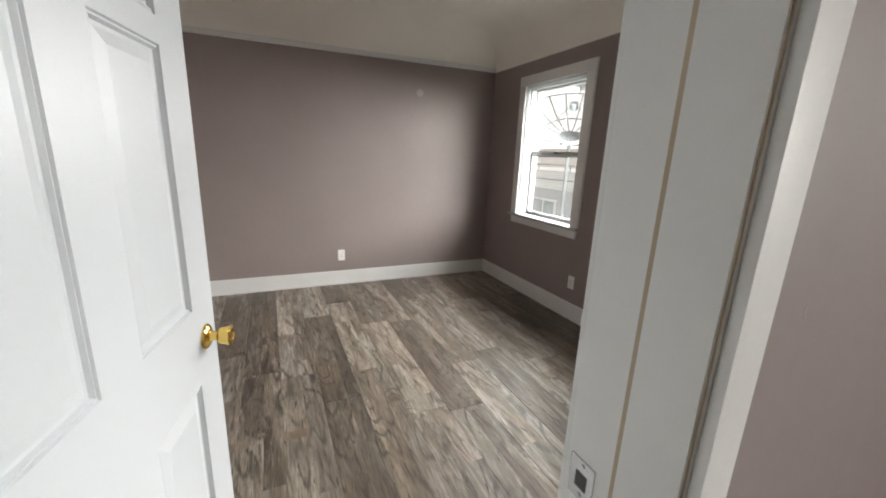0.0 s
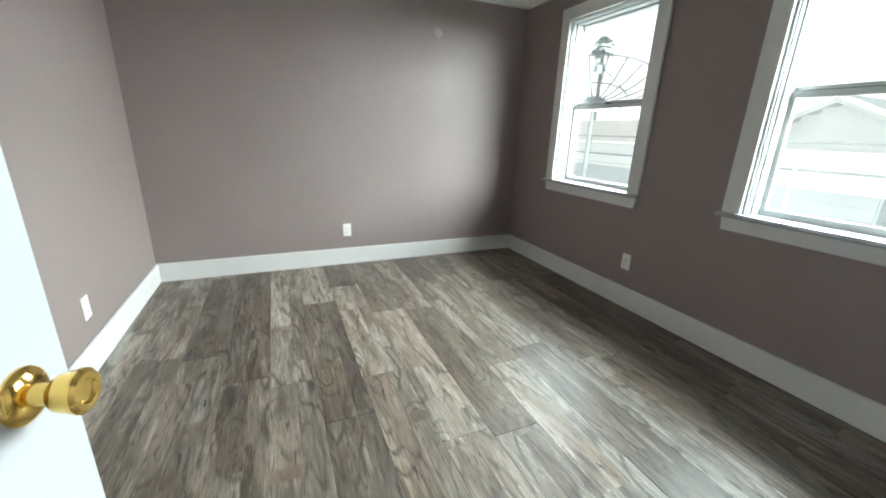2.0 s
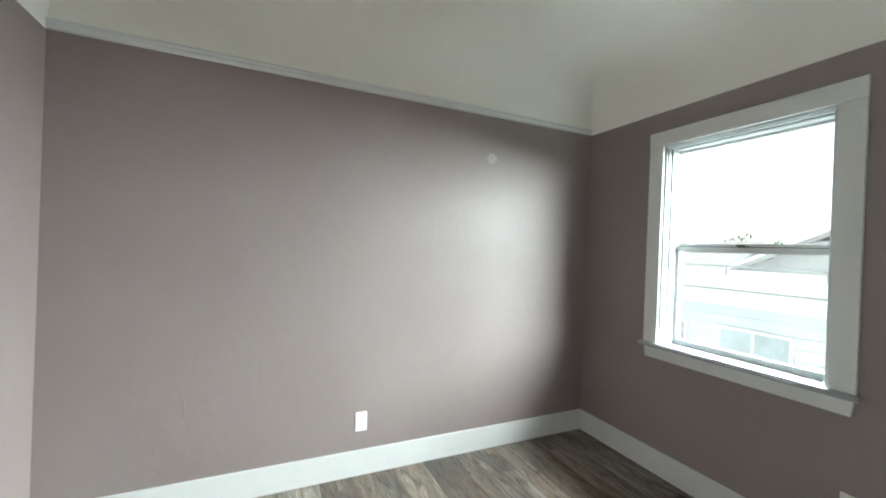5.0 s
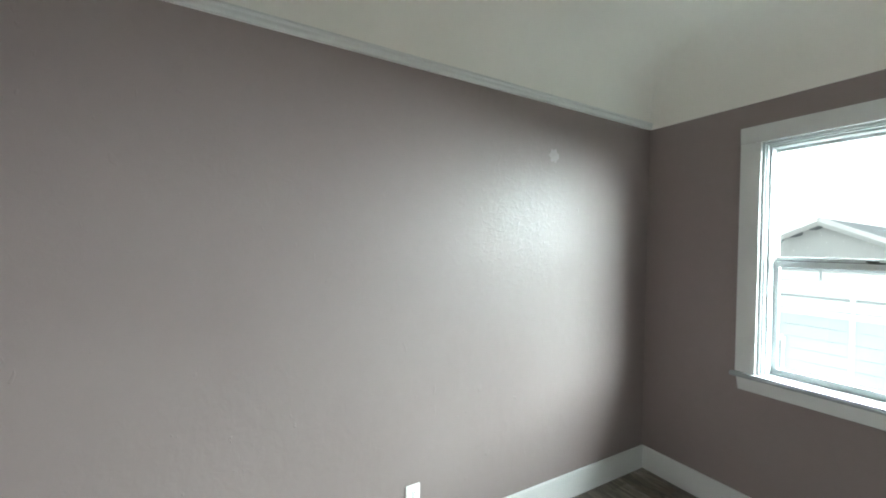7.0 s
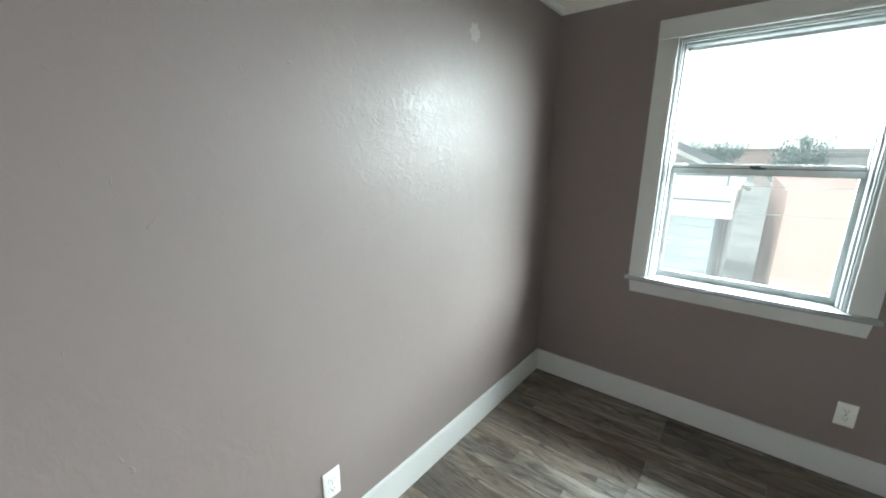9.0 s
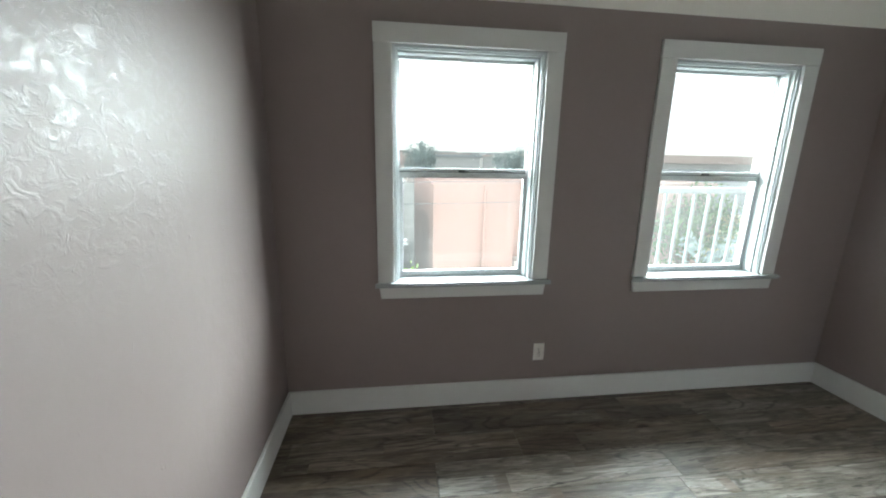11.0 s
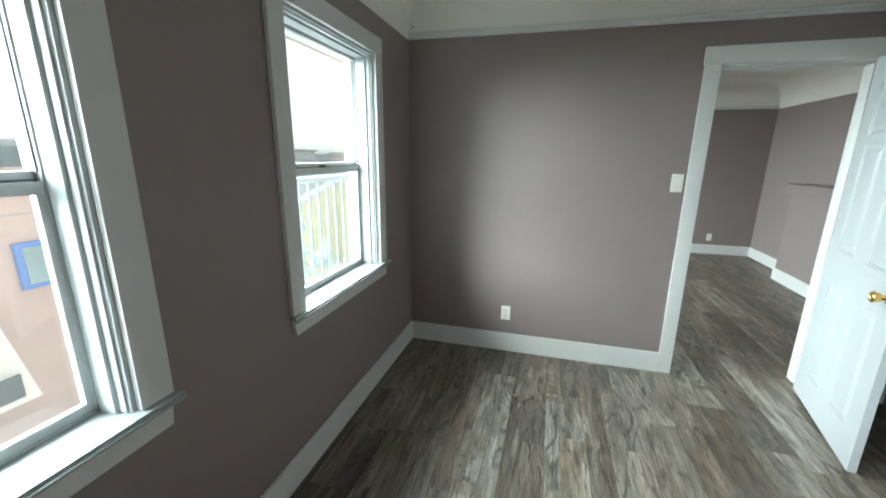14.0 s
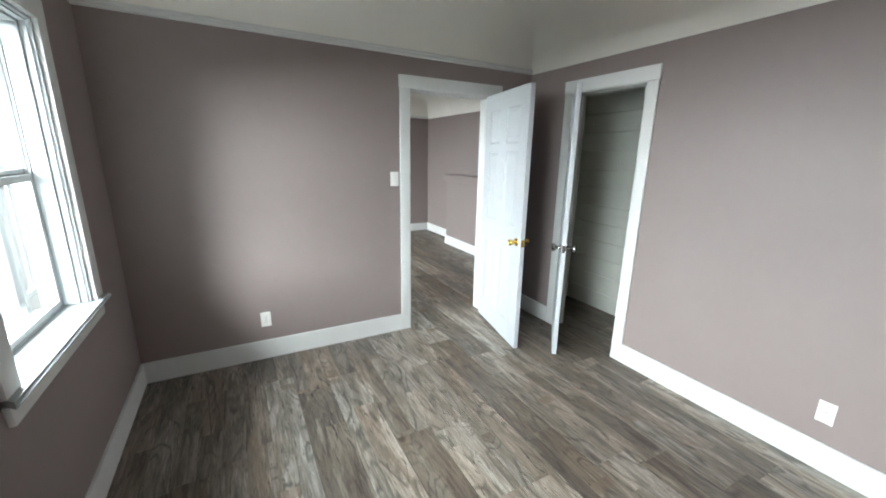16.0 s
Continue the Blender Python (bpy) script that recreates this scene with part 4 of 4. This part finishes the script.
tree(9.0, -3.7, 4.0, 1.1, "leafy green tree beyond the porch", LEAF, 3600, 0.12)
# this nearer tree takes the same haze-paled leaf colour
tree(7.0, -2.9, 3.3, 0.9, "small haze-paled tree below the porch", HAZELEAF, 1600, 0.14)
tree(27, 16.5, 5.6, 2.4, "green street tree behind roofs", LEAF, 2200, 0.30)
tree(44, 0.5, 6.0, 2.2, "round tree far off among roofs", HAZELEAF, 5200, 0.24)
tree(48, -12, 6.0, 3.0, "round tree far off among roofs", HAZELEAF, 5200, 0.24)
tree(60, 8, 6.6, 3.6, "round tree far off among roofs", HAZELEAF, 5200, 0.26)
tree(40, -22, 5.8, 3.0, "round tree far off among roofs", HAZELEAF, 5200, 0.24)
shrub = thing("shrub", "bright green shrub in the lane", "shrub", m=pose(7.6, 3.35, GROUND))
bm = bmesh.new()
for k in range(5):
    rod(bm, (0, 0, 0), (0.35 * math.cos(k * 1.3), 0.35 * math.sin(k * 1.3), 1.7), 0.02, 5, 0.008)
part("stem", bm, BARK, shrub)
crown_mesh((0, 0, 1.7), (0.7, 0.55, 0.7), 1800, 0.11, BRIGHT, "foliage", shrub)

palm = thing("palm_tree", "tall fan palm far behind the roofs", "palm tree", m=pose(30, 32.2, GROUND))
bm = bmesh.new()
rod(bm, (0, 0, 0), (0.2, 0, 6.0), 0.28, 9, 0.20)
rod(bm, (0.2, 0, 6.0), (0.1, 0, 12.2), 0.20, 9, 0.16)
part("trunk", bm, BARK, palm)
verts, faces = [], []
for k in range(26):
    a, e, ln = random.uniform(0, 6.3), random.uniform(-1.1, 1.2), random.uniform(1.2, 1.9)
    d = Vector((math.cos(a) * math.cos(e), math.sin(a) * math.cos(e), math.sin(e)))
    side = d.cross(Vector((0, 0, 1))).normalized()
    hub = Vector((0.1, 0, 12.3)) + d * 0.5
    for j in range(9):
        w = side * math.sin((j - 4) * 0.3) + d * math.cos((j - 4) * 0.3)
        tip2 = hub + w * (ln - 0.5) + Vector((0, 0, -0.25 * ln))
        i = len(verts)
        verts += [hub, hub + w * 0.5 + side * 0.06, tip2, hub + w * 0.5 - side * 0.06]
        faces.append((i, i + 1, i + 2, i + 3))
me = bpy.data.meshes.new("crown")
me.from_pydata(verts, [], faces)
me.materials.append(HAZELEAF)
new("crown", me).parent = palm

# wires across the lane
for z0, z1 in ((0.75, 0.62), (1.15, 1.2)):
    bm = bmesh.new()
    pts = [Vector((8.3, -2 + 24 * s, z0 + (z1 - z0) * s - 0.35 * 4 * s * (1 - s) * 0.4)) for s in [k / 16 for k in range(17)]]
    for p, q in zip(pts, pts[1:]):
        rod(bm, p, q, 0.006, 4)
    tagged(part("cable", bm, CABLE), "thin dark overhead cable across the lane", "cable")

# low roofs of the town, far off
for k in range(60):
    x, y = random.uniform(34, 150), random.uniform(-90, 110)
    w, d, h = random.uniform(6, 14), random.uniform(6, 14), random.uniform(3.2, 4.4) + 0.02 * x
    t = thing("distant_building", "low pale building in the distance", "building", "distant buildings", m=pose(x, y, GROUND))
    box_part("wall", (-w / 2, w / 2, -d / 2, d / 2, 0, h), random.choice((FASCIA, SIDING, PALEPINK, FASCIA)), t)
    # roof colours kept pale so that they stand in for distance haze
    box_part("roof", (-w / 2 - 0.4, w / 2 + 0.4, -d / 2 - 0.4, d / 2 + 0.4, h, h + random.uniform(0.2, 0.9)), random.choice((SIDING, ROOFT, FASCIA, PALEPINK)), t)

# ---- floor planks, running north to south ----
PW, PL, X00 = 0.2135, 1.22, 0.222
# one end joint and a run of tones (from the north wall southward) for each column
COLUMNS = {
    -4: (1.1, "MDMLMDM"), -3: (3.4, "DMMDMLM"), -2: (2.7, "MDLMDMM"), -1: (3.5, "DMMDMDL"), 0: (2.2, "MLDMMDM"), 1: (3.02, "LMDMLDM"), 2: (2.97, "LDMMDML"),
    3: (3.9, "DDMLMDM"), 4: (2.58, "LLMDMMD"), 5: (3.47, "LDDLMDM"), 6: (3.73, "DLMLDMM"), 7: (3.20, "DLLMDLM"), 8: (1.93, "MDMLDMM"), 9: (3.60, "DMLMMDL"),
    10: (2.48, "MLDMDML"), 11: (3.47, "MMLDMDM"), 12: (2.22, "DLMMDLM"), 13: (1.75, "MMDMLMD"), 14: (2.20, "MDMMMML"), 15: (1.76, "MMDMDMM"), 16: (2.9, "MMDMDMM"),
}
plank_cache = {}


def plank_mesh(w, ln, tone):
    key = (round(w, 3), round(ln, 3), tone)
    if key not in plank_cache:
        bm = bmesh.new()
        e, d = 0.0014, 0.0011
        lo = [bm.verts.new(c) for c in ((e / 3, e / 3, -0.010), (w - e / 3, e / 3, -0.010), (w - e / 3, ln - e / 3, -0.010), (e / 3, ln - e / 3, -0.010))]
        md = [bm.verts.new((v.co.x, v.co.y, -d)) for v in lo]
        hi = [bm.verts.new(c) for c in ((e, e, 0), (w - e, e, 0), (w - e, ln - e, 0), (e, ln - e, 0))]
        for p, q in ((lo, md), (md, hi)):
            for k in range(4):
                bm.faces.new((p[k], p[(k + 1) % 4], q[(k + 1) % 4], q[k]))
        bm.faces.new(hi)
        plank_cache[key] = finish(bm, "plank", PLANKS[tone])
    return plank_cache[key]


for col, (joint, tones) in COLUMNS.items():
    x0 = X00 + (col - 4) * PW
    x1 = min(x0 + PW, EXT - 0.02)
    if x1 - x0 < 0.01:
        continue
    top = WY1 + 0.02 if x0 > WX0 - 0.15 else CLY1
    ends = [top]
    j = joint + PL * math.floor((top - joint) / PL)
    if top - j < 0.05:
        j -= PL
    while j > LY0 - 0.02:
        ends.append(j)
        j -= PL
    ends.append(LY0 - 0.02)
    for k, (b, a) in enumerate(zip(ends, ends[1:])):
        ob = new("plank", plank_mesh(x1 - x0, b - a, tones[k % len(tones)]))
        ob.location = (x0, a, 0)
        ob.parent = floor
